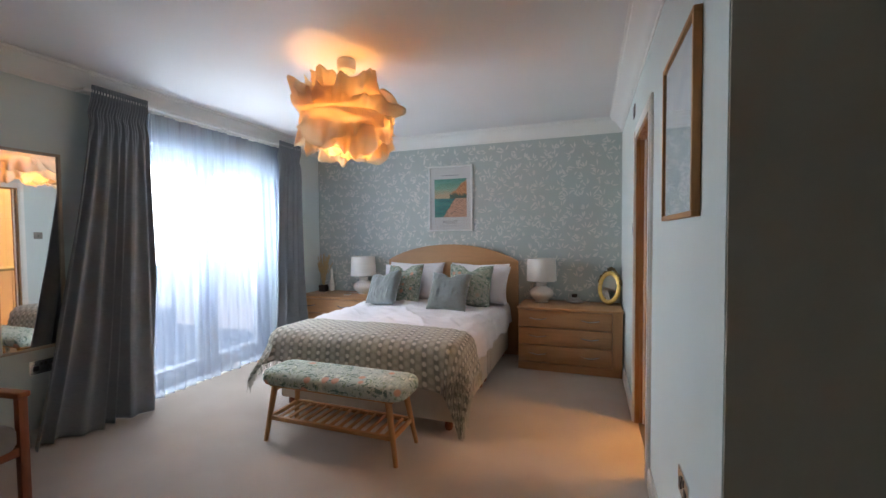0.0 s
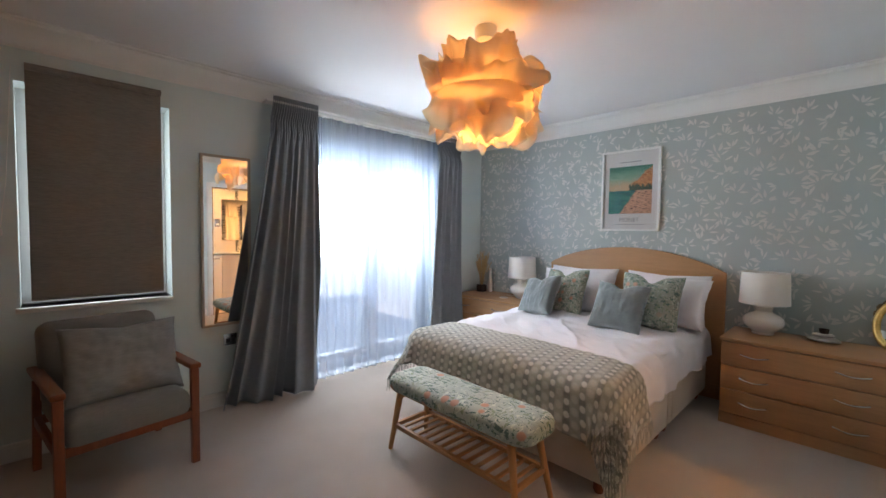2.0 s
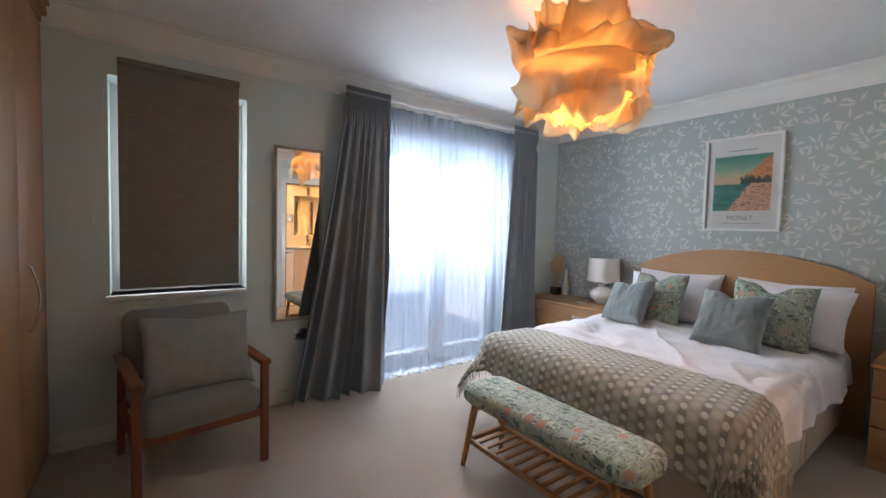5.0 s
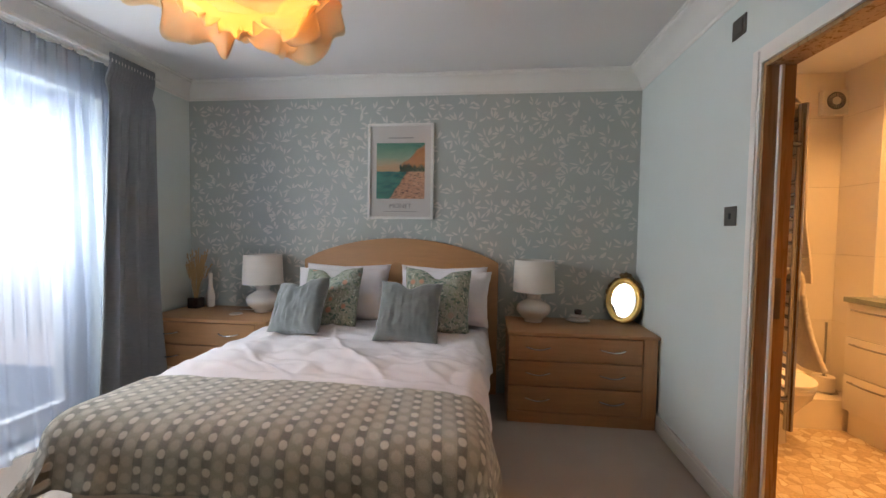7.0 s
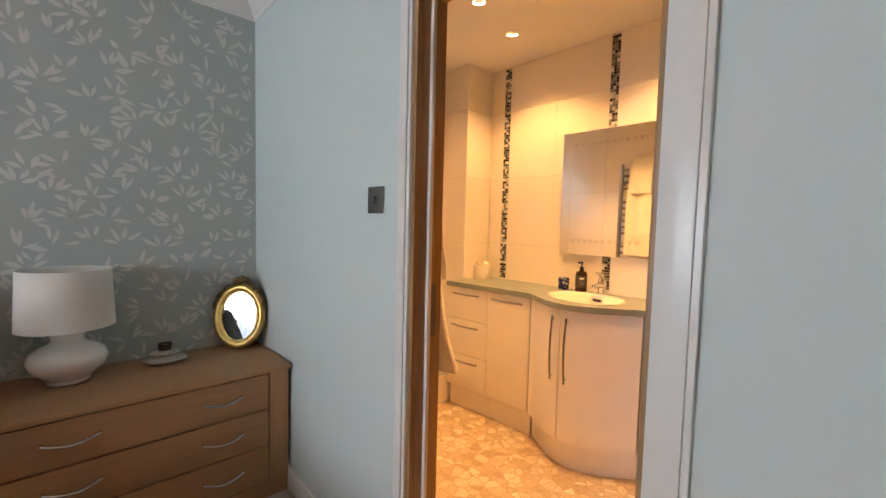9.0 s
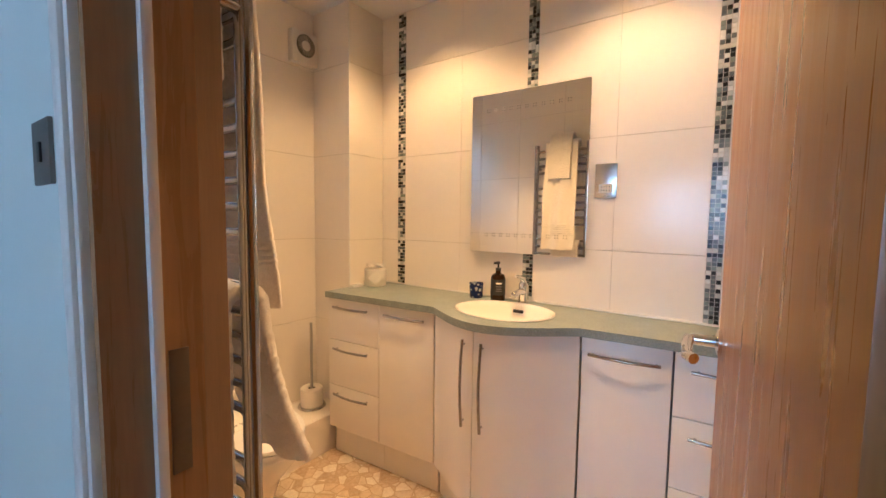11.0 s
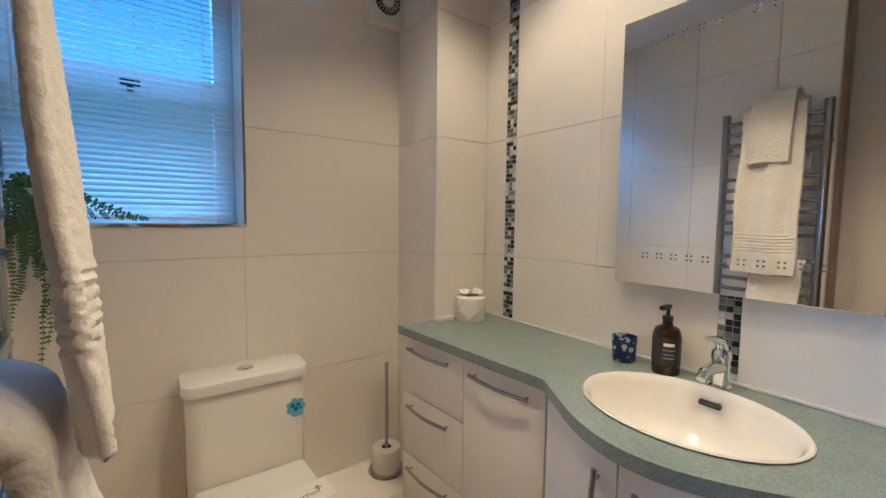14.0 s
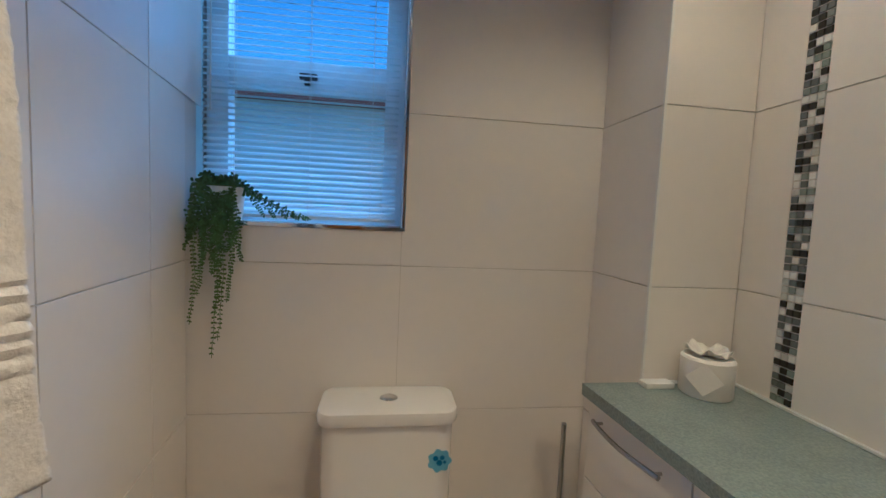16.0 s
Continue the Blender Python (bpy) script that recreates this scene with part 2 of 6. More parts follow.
def throw_mat():
    """Woven throw: columns of cream dots between grey blocks, beside columns of soft oatmeal spots."""
    n = Nodes("spotted woven wool", 0.95)
    uv = n.t.nodes.new("ShaderNodeTexCoord").outputs["UV"]

    def cells(sx, sy, ox, oy):
        sep = n.t.nodes.new("ShaderNodeSeparateXYZ")
        n.link(n.scaled(sx, sy, 1, uv), sep.inputs[0])
        x, y = n.math("ADD", sep.outputs[0], ox), n.math("ADD", sep.outputs[1], oy)
        return n.math("SUBTRACT", n.math("FRACT", x), 0.5), n.math("SUBTRACT", n.math("FRACT", y), 0.5)

    def spot(dx, dy, kx, ky, r0, r1):
        dx, dy = n.math("MULTIPLY", dx, kx), n.math("MULTIPLY", dy, ky)
        d = n.math("SQRT", n.math("ADD", n.math("MULTIPLY", dx, dx), n.math("MULTIPLY", dy, dy)))
        d = n.math("ADD", d, n.math("MULTIPLY", n.math("SUBTRACT", n.noise(170.0), 0.5), 0.006))
        return n.ramp(d, (r0, (1, 1, 1)), (r1, (0, 0, 0)))

    # Columns are 78 mm apart; sizes below in metres.
    cx, cy = cells(1 / 0.078, 1 / 0.052, 0.0, 0.0)
    sx, sy = cells(1 / 0.078, 1 / 0.052, 0.5, 0.5)
    dot = spot(cx, cy, 0.078, 0.052, 0.0120, 0.0155)
    soft = spot(sx, sy, 0.078, 0.052, 0.013, 0.020)
    column = n.ramp(n.math("ABSOLUTE", cx), (0.19, (1, 1, 1)), (0.22, (0, 0, 0)))
    block = n.ramp(n.math("ABSOLUTE", cy), (0.24, (0, 0, 0)), (0.30, (1, 1, 1)))
    tone = n.noise(5.0, None, 2.0)
    oat = n.ramp(tone, (0.35, srgb("9a988b")), (0.65, srgb("aba798")))
    dark = n.ramp(n.noise(14.0), (0.4, srgb("6a6d67")), (0.6, srgb("84867d")))
    ground = n.mix(soft, oat, srgb("bfbbae"))
    ground = n.mix(n.math("MULTIPLY", column, 0.55), ground, dark)
    ground = n.mix(n.math("MULTIPLY", n.math("MULTIPLY", column, block), 0.8), ground, dark)
    col = n.mix(n.math("MULTIPLY", dot, 0.95), ground, srgb("ddd9cd"))
    weave = n.noise(320.0, None, 2.0)
    col = n.mix(0.22, col, n.ramp(weave, (0.3, srgb("6f7069")), (0.7, srgb("d6d2c8"))))
    n.colour(col).put("Sheen Weight", 0.3)
    n.bump(n.math("ADD", weave, dot), 0.7, 0.003)
    return n.m


WORKTOP, PEBBLE, THROW = worktop_mat(), pebble_floor_mat(), throw_mat()


def sheet_mat(name, c, transparent, translucent):
    """Thin cloth that lets light through."""
    m = bpy.data.materials.new(name)
    m.use_nodes = True
    t = m.node_tree
    t.nodes.remove(t.nodes["Principled BSDF"])
    out = t.nodes["Material Output"]
    dif, tra, tp = (t.nodes.new("ShaderNodeBsdf" + k) for k in ("Diffuse", "Translucent", "Transparent"))
    dif.inputs["Color"].default_value = tra.inputs["Color"].default_value = c
    a, b = t.nodes.new("ShaderNodeMixShader"), t.nodes.new("ShaderNodeMixShader")
    a.inputs[0].default_value, b.inputs[0].default_value = translucent, transparent
    t.links.new(dif.outputs[0], a.inputs[1])
    t.links.new(tra.outputs[0], a.inputs[2])
    t.links.new(a.outputs[0], b.inputs[1])
    t.links.new(tp.outputs[0], b.inputs[2])
    t.links.new(b.outputs[0], out.inputs[0])
    return m


# Voile colour is darkened and blued below its white to hold down the backlight.
SHEER = sheet_mat("daylight-tinted white voile", (0.54, 0.63, 0.82, 1), 0.66, 0.55)
RUFFLE = sheet_mat("cream fleece shade", (0.90, 0.78, 0.60, 1), 0.06, 0.62)
SLAT = sheet_mat("white blind slat", (0.80, 0.84, 0.86, 1), 0.0, 0.30)


def glass_mat():
    n = Nodes("clear glass", 0.0)
    n.colour((1, 1, 1, 1)).put("Transmission Weight", 1.0).put("IOR", 1.45)
    return n.m


GLASS = glass_mat()
MIRROR = plain("silvered mirror", (0.9, 0.91, 0.9, 1), 0.015, 1.0, vary=0.0, bump=0.0)


def glow(name, c, strength):
    n = Nodes(name)
    n.colour(c).put("Emission Color", c).put("Emission Strength", strength)
    return n.m


# ---- building helpers ----
def bm_box(x0, x1, y0, y1, z0, z1, bev=0.0, seg=2):
    bm = bmesh.new()
    bmesh.ops.create_cube(bm, size=1, matrix=Matrix.LocRotScale(((x0 + x1) / 2, (y0 + y1) / 2, (z0 + z1) / 2), None, (x1 - x0, y1 - y0, z1 - z0)))
    if bev:
        bmesh.ops.bevel(bm, geom=bm.edges[:], offset=bev, segments=seg, profile=0.6, affect="EDGES")
    return bm


def joined(*bms):
    out = bmesh.new()
    for b in bms:
        me = bpy.data.meshes.new("tmp")
        b.to_mesh(me)
        out.from_mesh(me)
        bpy.data.meshes.remove(me)
        b.free()
    return out


def bm_cyl(p, q, r, r2=None, seg=16):
    p, q = Vector(p), Vector(q)
    d = q - p
    bm = bmesh.new()
    bmesh.ops.create_cone(bm, cap_ends=True, segments=seg, radius1=r, radius2=r if r2 is None else r2, depth=d.length,
                          matrix=Matrix.Translation((p + q) / 2) @ d.to_track_quat("Z", "Y").to_matrix().to_4x4())
    return bm


def bm_lathe(profile, at, seg=40, sx=1.0, sy=1.0):
    """A turned body from (radius, height) pairs, about the upright line at `at`."""
    bm = bmesh.new()
    rings = []
    for r, z in profile:
        rings.append([bm.verts.new((at[0] + sx * max(r, 1e-4) * math.cos(2 * math.pi * i / seg), at[1] + sy * max(r, 1e-4) * math.sin(2 * math.pi * i / seg), at[2] + z)) for i in range(seg)])
    for a, b in zip(rings, rings[1:]):
        for i in range(seg):
            bm.faces.new((a[i], a[(i + 1) % seg], b[(i + 1) % seg], b[i]))
    bmesh.ops.remove_doubles(bm, verts=bm.verts, dist=1e-5)
    bmesh.ops.recalc_face_normals(bm, faces=bm.faces)
    return bm


def bm_tube(points, r, seg=10):
    """A round bar along points."""
    pts = [Vector(p) for p in points]
    bm = bmesh.new()
    rings = []
    up = Vector((0.13, 0.21, 1)).normalized()
    for i, p in enumerate(pts):
        d = (pts[min(i + 1, len(pts) - 1)] - pts[max(i - 1, 0)]).normalized()
        a = d.cross(up).normalized()
        b = d.cross(a)
        rr = r[i] if isinstance(r, (list, tuple)) else r
        rings.append([bm.verts.new(p + rr * (a * math.cos(2 * math.pi * k / seg) + b * math.sin(2 * math.pi * k / seg))) for k in range(seg)])
    for a, b in zip(rings, rings[1:]):
        for k in range(seg):
            bm.faces.new((a[k], a[(k + 1) % seg], b[(k + 1) % seg], b[k]))
    bm.faces.new(rings[0]), bm.faces.new(rings[-1])
    bmesh.ops.recalc_face_normals(bm, faces=bm.faces)
    return bm


def bm_grid(nu, nv, f, uvscale=None):
    """A sheet f(u, v), u and v from 0 to 1."""
    bm = bmesh.new()
    vs = [[bm.verts.new(f(i / nu, j / nv)) for j in range(nv + 1)] for i in range(nu + 1)]
    uv = bm.loops.layers.uv.new("UVMap")
    for i in range(nu):
        for j in range(nv):
            fc = bm.faces.new((vs[i][j], vs[i + 1][j], vs[i + 1][j + 1], vs[i][j + 1]))
            for lp, (a, b) in zip(fc.loops, ((i, j), (i + 1, j), (i + 1, j + 1), (i, j + 1))):
                s = uvscale or (1, 1)
                lp[uv].uv = (a / nu * s[0], b / nv * s[1])
    return bm


def bm_prism(outline, z0, z1, bev=0.0):
    """An upright slab with the outline given by (x, y) points."""
    bm = bmesh.new()
    f = bm.faces.new([bm.verts.new((x, y, z0)) for x, y in outline])
    r = bmesh.ops.extrude_face_region(bm, geom=[f])
    bmesh.ops.translate(bm, verts=[v for v in r["geom"] if isinstance(v, bmesh.types.BMVert)], vec=(0, 0, z1 - z0))
    bmesh.ops.recalc_face_normals(bm, faces=bm.faces)
    if bev:
        bmesh.ops.bevel(bm, geom=[e for e in bm.edges if len(e.link_faces) == 2 and e.calc_face_angle() > 0.9], offset=bev, segments=2, profile=0.6, affect="EDGES")
    return bm


def turn(bm, m):
    bmesh.ops.transform(bm, matrix=m, verts=bm.verts)
    return bm


def mesh_of(name, bm, material, smooth=True):
    me = bpy.data.meshes.new(name)
    bm.to_mesh(me)
    bm.free()
    me.materials.append(material)
    if smooth:
        me.shade_smooth()
        me.set_sharp_from_angle(angle=radians(38))
    return me


def thing(name, label, category, base, group="", kind=""):
    ob = new(name)
    ob.empty_display_size = 0.1
    ob.location = base
    return tagged(ob, label, category, group, kind)


def part(name, bm, material, parent, label="", smooth=True, thick=0.0):
    ob = new(name, mesh_of(name, bm, material, smooth))
    if parent is not None:
        ob.parent = parent
        if parent.type == "EMPTY":
            ob.matrix_parent_inverse = Matrix.Translation(parent.location).inverted()
    if thick:
        s = ob.modifiers.new("thickness", "SOLIDIFY")
        s.thickness, s.offset = thick, 0
    return tagged(ob, label)


def single(name, bm, material, label, category, kind="", group="", smooth=True, thick=0.0):
    return tagged(part(name, bm, material, None, "", smooth, thick), label, category, group, kind)


def lettering(body, size, m, material, parent, name="lettering", label=""):
    cu = bpy.data.curves.new(name, "FONT")
    cu.body, cu.size, cu.align_x, cu.extrude = body, size, "CENTER", 0.0004
    cu.materials.append(material)
    ob = new(name, cu)
    ob.parent = parent
    if parent.type == "EMPTY":
        ob.matrix_parent_inverse = Matrix.Translation(parent.location).inverted()
    ob.matrix_basis = m
    return tagged(ob, label)


def wob(x, y, z, s=1.0, seed=0.0):
    return noise.noise(Vector((x * s + seed, y * s + seed * 1.7, z * s - seed)))


# ---- the bedroom shell ----
XW, XE, YN = -3.32, 0.33, 5.837
BX0, BX1, BYN, BFL = 0.43, 2.06, 5.96, -0.06
WIN = (1.80, 2.535, 0.875, 2.16)
PATIO = (3.50, 5.05, 0.0, 2.10)
DOOR = (3.742, 4.462, 1.985)


def structure(name, bm, material, label, category, smooth=False):
    return single(name, bm, material, label, category, "structure", "", smooth)


structure("floor", bm_box(XW - 0.3, XE + 0.05, 0.0, YN + 0.12, -0.1, 0.0), CARPET, "beige looped wool carpet, slightly worn", "carpet")
structure("floor_hall", bm_box(XE + 0.05, 2.3, 0.0, 2.4, -0.1, 0.0), CARPET, "beige looped wool carpet of the entrance", "carpet")
structure("ceiling", bm_box(XW - 0.3, 2.4, -0.1, YN + 0.4, CEIL, CEIL + 0.15), CEILING, "smooth white painted ceiling", "ceiling")
wall_north = structure("wall_north", bm_box(XW - 0.3, XE, YN, YN + 0.28, -0.1, CEIL), PAPER, "sage wallpapered wall with pale leaf sprigs", "wall")
a, b, c, d = WIN
p, q, r, s = PATIO
structure("wall_west", joined(
    bm_box(XW - 0.28, XW, 0.0, a, -0.1, CEIL), bm_box(XW - 0.28, XW, a, b, -0.1, c), bm_box(XW - 0.28, XW, a, b, d, CEIL),
    bm_box(XW - 0.28, XW, b, p, -0.1, CEIL), bm_box(XW - 0.28, XW, p, q, s, CEIL), bm_box(XW - 0.28, XW, q, YN, -0.1, CEIL)),
    WALLS, "pale duck-egg painted wall with a window and garden doors", "wall")
structure("wall_east", joined(
    bm_box(XE, BX0, 2.49, DOOR[0], -0.1, CEIL), bm_box(XE, BX0, DOOR[1], YN + 0.28, -0.1, CEIL), bm_box(XE, BX0, DOOR[0], DOOR[1], DOOR[2], CEIL)),
    WALLS, "pale duck-egg painted partition wall with a doorway", "wall")
structure("wall_return", bm_box(BX0, 2.3, 2.49, 2.59, -0.1, CEIL), HALL, "taupe painted wall round the corner", "wall")
structure("wall_return_face", bm_box(XE + 0.003, 2.3, 2.484, 2.49, 0.0, CEIL), HALL, "taupe painted wall end in shade", "wall")
# Unseen walls that close the hall, kept pale to bounce light back.
structure("wall_hall_east", bm_box(2.2, 2.3, 0.0, 2.484, -0.1, CEIL), WALLS, "unseen pale entrance wall that bounces light", "wall")
structure("wall_south", bm_box(XW, 2.3, -0.1, 0.0, -0.1, CEIL), WALLS, "unseen pale wall behind the entrance that bounces light", "wall")


# Leaf sprigs printed on the paper: loose fans of brushed leaves.
def sprig_print():
    rng = random.Random(4)
    bm = bmesh.new()
    pts = [(0.0, 0), (0.22, 0.7), (0.45, 1), (0.75, 0.66), (1, 0), (0.75, -0.55), (0.45, -0.95), (0.22, -0.65)]
    n = 0

    def stroke(ox, oz, t, ln, wd, bend):
        nonlocal n
        n += 1
        y = YN - 0.0008 - 0.0026 * ((n * 7) % 40) / 40
        dx, dz = math.sin(t), math.cos(t)
        vs = [(ox + dx * a_ * ln + dz * (b_ * wd + bend * a_ * a_), oz + dz * a_ * ln - dx * (b_ * wd + bend * a_ * a_)) for a_, b_ in pts]
        if all(XW + 0.004 < vx < XE - 0.004 and 0.05 < vz < 2.335 for vx, vz in vs):
            bm.faces.new([bm.verts.new((vx, y, vz)) for vx, vz in vs])

    for j in range(20):
        for i in range(31):
            cx = XW + 0.02 + (i + 0.5 * (j % 2)) * 0.120 + rng.uniform(-0.03, 0.03)
            cz = 0.20 + j * 0.107 + rng.uniform(-0.03, 0.03)
            base = rng.uniform(-1.3, 1.3)
            for side in (-1.35, -0.75, -0.1, 0.6, 1.25):
                if rng.random() < 0.14:
                    continue
                t = base + side + rng.uniform(-0.3, 0.3)
                gap = rng.uniform(0.006, 0.030)
                stroke(cx + math.sin(t) * gap, cz + math.cos(t) * gap, t, rng.uniform(0.044, 0.076), rng.uniform(0.0072, 0.0108), rng.uniform(-0.008, 0.008))
    for f in bm.faces:
        f.normal_update()
        if f.normal.y > 0:
            f.normal_flip()
    return bm


ob = part("leaf_print", sprig_print(), SPRIG, wall_north, "pearl leaf sprigs printed on the paper", False)
tagged(ob, kind="stuff")


# Coving: a quarter hollow swept along a wall.
def coving(name, p0, p1, inward):
    p0, p1, n = Vector(p0), Vector(p1), Vector(inward)
    prof = [(0, 0.135), (0.006, 0.135), (0.010, 0.118), (0.022, 0.110), (0.035, 0.085), (0.058, 0.056), (0.085, 0.036), (0.108, 0.026), (0.112, 0.012), (0.125, 0.008), (0.125, 0)]
    bm = bmesh.new()
    ends = [[bm.verts.new(e + n * o + Vector((0, 0, CEIL - dz))) for o, dz in prof + [(0, 0)]] for e in (p0, p1)]
    k = len(ends[0])
    for i in range(k):
        bm.faces.new((ends[0][i], ends[0][(i + 1) % k], ends[1][(i + 1) % k], ends[1][i]))
    bm.faces.new(ends[0]), bm.faces.new(ends[1])
    bmesh.ops.recalc_face_normals(bm, faces=bm.faces)
    return structure(name, bm, COVING, "white moulded plaster coving", "coving", True)


coving("coving_north", (XW, YN, 0), (XE, YN, 0), (0, -1, 0))
coving("coving_west", (XW, 1.5, 0), (XW, YN, 0), (1, 0, 0))
coving("coving_east", (XE, 2.484, 0), (XE, YN, 0), (-1, 0, 0))


def skirting(name, x0, x1, y0, y1):
    return structure(name, joined(bm_box(x0, x1, y0, y1, 0, 0.085, 0.003), bm_box(x0 + (0.004 if x1 > 0 else 0), x1 - (0.004 if x1 < 0 else 0), y0, y1, 0.083, 0.105, 0.003)),
                     GLOSS, "white painted moulded skirting board", "baseboard", True)


skirting("baseboard_west_1", XW, XW + 0.018, 1.53, PATIO[0] - 0.05)
skirting("baseboard_west_2", XW, XW + 0.018, PATIO[1] + 0.05, YN)
skirting("baseboard_east_1", XE - 0.018, XE, 2.49, DOOR[0] - 0.075)
skirting("baseboard_east_2", XE - 0.018, XE, DOOR[1] + 0.055, YN)

# Doorway to the bathroom: oak lining, white architrave, door swung into the bathroom.
y0, y1, zt = DOOR
lin = thing("door_lining", "oak-veneered door lining of the bathroom doorway", "door frame", (XE, y1, 0), kind="structure")
part("jamb", bm_box(XE - 0.004, BX0 + 0.010, y1 - 0.022, y1, BFL, zt), OAKV, lin)
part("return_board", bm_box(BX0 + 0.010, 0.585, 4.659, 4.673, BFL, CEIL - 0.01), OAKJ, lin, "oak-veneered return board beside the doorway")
part("jamb", bm_box(XE - 0.004, BX0 + 0.006, y0, y0 + 0.022, BFL, zt), OAKV, lin)
part("head", bm_box(XE - 0.004, BX0 + 0.006, y0 + 0.022, y1 - 0.022, zt - 0.022, zt), OAKV, lin)
part("stop", bm_box(XE + 0.045, XE + 0.058, y1 - 0.036, y1 - 0.022, BFL, zt - 0.022, 0.002), GLOSS, lin, "white door stop bead")
part("stop", bm_box(XE + 0.02, XE + 0.058, y0 + 0.022, y0 + 0.036, BFL, zt - 0.022, 0.002), OAKV, lin)
part("strike_plate", bm_box(XE + 0.066, XE + 0.09, y1 - 0.0245, y1 - 0.0215, 0.93, 1.10, 0.001), BRASS, lin, "dark metal strike plate")


def architrave(name, y0_, y1_, z0_, z1_):
    prof = joined(bm_box(XE - 0.014, XE, y0_, y1_, z0_, z1_, 0.003), bm_box(XE - 0.02, XE - 0.012, y0_ + 0.012, y1_ - 0.012, z0_, z1_ - 0.012, 0.003))
    return structure(name, prof, GLOSS, "white painted moulded door architrave", "architrave", True)


architrave("trim_door_north", y1 - 0.006, y1 + 0.052, 0, zt + 0.06)
architrave("trim_door_south", y0 - 0.06, y0 + 0.014, 0, zt + 0.06)
structure("trim_door_head", bm_box(XE - 0.016, XE, y0 + 0.0145, y1 - 0.0065, zt - 0.006, zt + 0.06, 0.003), GLOSS, "white painted door head architrave", "architrave", True)

door = thing("door_1", "oak-veneered bathroom door standing open with a chrome lever", "door", (BX0, 3.78, BFL), kind="structure")
DM = Matrix.Translation((BX0 + 0.03, 3.79, 0)) @ pose(0, 0, 0, 0, 0, 5.2)
part("leaf", turn(bm_box(0, 0.74, -0.04, 0.0, BFL + 0.01, 1.95, 0.002), DM), OAKD, door)
hd = part("handle", turn(joined(bm_lathe([(0, 0), (0.026, 0), (0.026, 0.006), (0.012, 0.010), (0.010, 0.05), (0, 0.05)], (0, 0, 0)),), DM @ pose(0.68, 0.001, 1.04, -90, 0, 0)), CHROME, door, "polished chrome rose")
part("lever", turn(bm_tube([(0.68, 0.03, 1.04), (0.68, 0.05, 1.04), (0.67, 0.057, 1.04), (0.62, 0.06, 1.038), (0.57, 0.06, 1.036), (0.555, 0.05, 1.035)], 0.010, 14), DM), CHROME, hd, "polished chrome lever")
part("latch_plate", turn(bm_box(0.739, 0.7415, -0.032, -0.008, 0.9, 1.06), DM), STEELH, door)

# ---- windows of the bedroom ----
a, b, c, d = WIN
wdw = thing("window_1", "white framed window behind a dark roller blind", "window", (XW - 0.2, (a + b) / 2, c), kind="structure")
fr = part("window_frame", joined(bm_box(XW - 0.24, XW - 0.18, a, a + 0.06, c, d, 0.004), bm_box(XW - 0.24, XW - 0.18, b - 0.06, b, c, d, 0.004),
     bm_box(XW - 0.24, XW - 0.18, a + 0.06, b - 0.06, c, c + 0.06, 0.004), bm_box(XW - 0.24, XW - 0.18, a + 0.06, b - 0.06, d - 0.06, d, 0.004)), UPVC, wdw)
pn = part("pane", bm_box(XW - 0.215, XW - 0.205, a + 0.06, b - 0.06, c + 0.06, d - 0.06), GLASS, wdw, smooth=False)
pn.visible_shadow = False
part("window_sill", bm_box(XW - 0.18, XW + 0.035, a - 0.02, b + 0.0, c - 0.028, c, 0.006), GLOSS, wdw, "white painted sill")

blind = thing("roller_blind", "charcoal textured roller blind, almost fully down", "blind", (XW, (a + b) / 2, c))
part("fabric", bm_box(XW + 0.006, XW + 0.009, a + 0.045, b - 0.05, c + 0.046, d + 0.075), BLIND, blind)
part("bottom_bar", bm_box(XW + 0.003, XW + 0.012, a + 0.045, b - 0.05, c + 0.036, c + 0.052, 0.003), BLIND, blind)
part("roller", bm_cyl((XW + 0.02, a + 0.045, d + 0.085), (XW + 0.02, b - 0.05, d + 0.085), 0.02), BLIND, blind)
part("cord_cleat", joined(bm_box(XW, XW + 0.012, a - 0.075, a - 0.06, 1.29, 1.33, 0.003), bm_tube([(XW + 0.01, a - 0.067, 1.335), (XW + 0.014, a - 0.04, 1.6), (XW + 0.016, a - 0.008, d + 0.07)], 0.0016, 6)), WHITEP, blind, "white plastic cord cleat")

# French doors to the terrace.
p, q, r, s = PATIO
fd = thing("window_2", "white framed glazed garden doors behind voile", "door", (XW - 0.2, (p + q) / 2, 0), kind="structure")
XF0, XF1 = XW - 0.22, XW - 0.15
part("door_frame", joined(bm_box(XF0, XF1, p, p + 0.06, 0, s, 0.004), bm_box(XF0, XF1, q - 0.06, q, 0, s, 0.004), bm_box(XF0, XF1, p + 0.06, q - 0.06, s - 0.06, s, 0.004), bm_box(XF0, XF1, p + 0.06, q - 0.06, 0, 0.04, 0.004)), UPVC, fd)
mid = (p + q) / 2
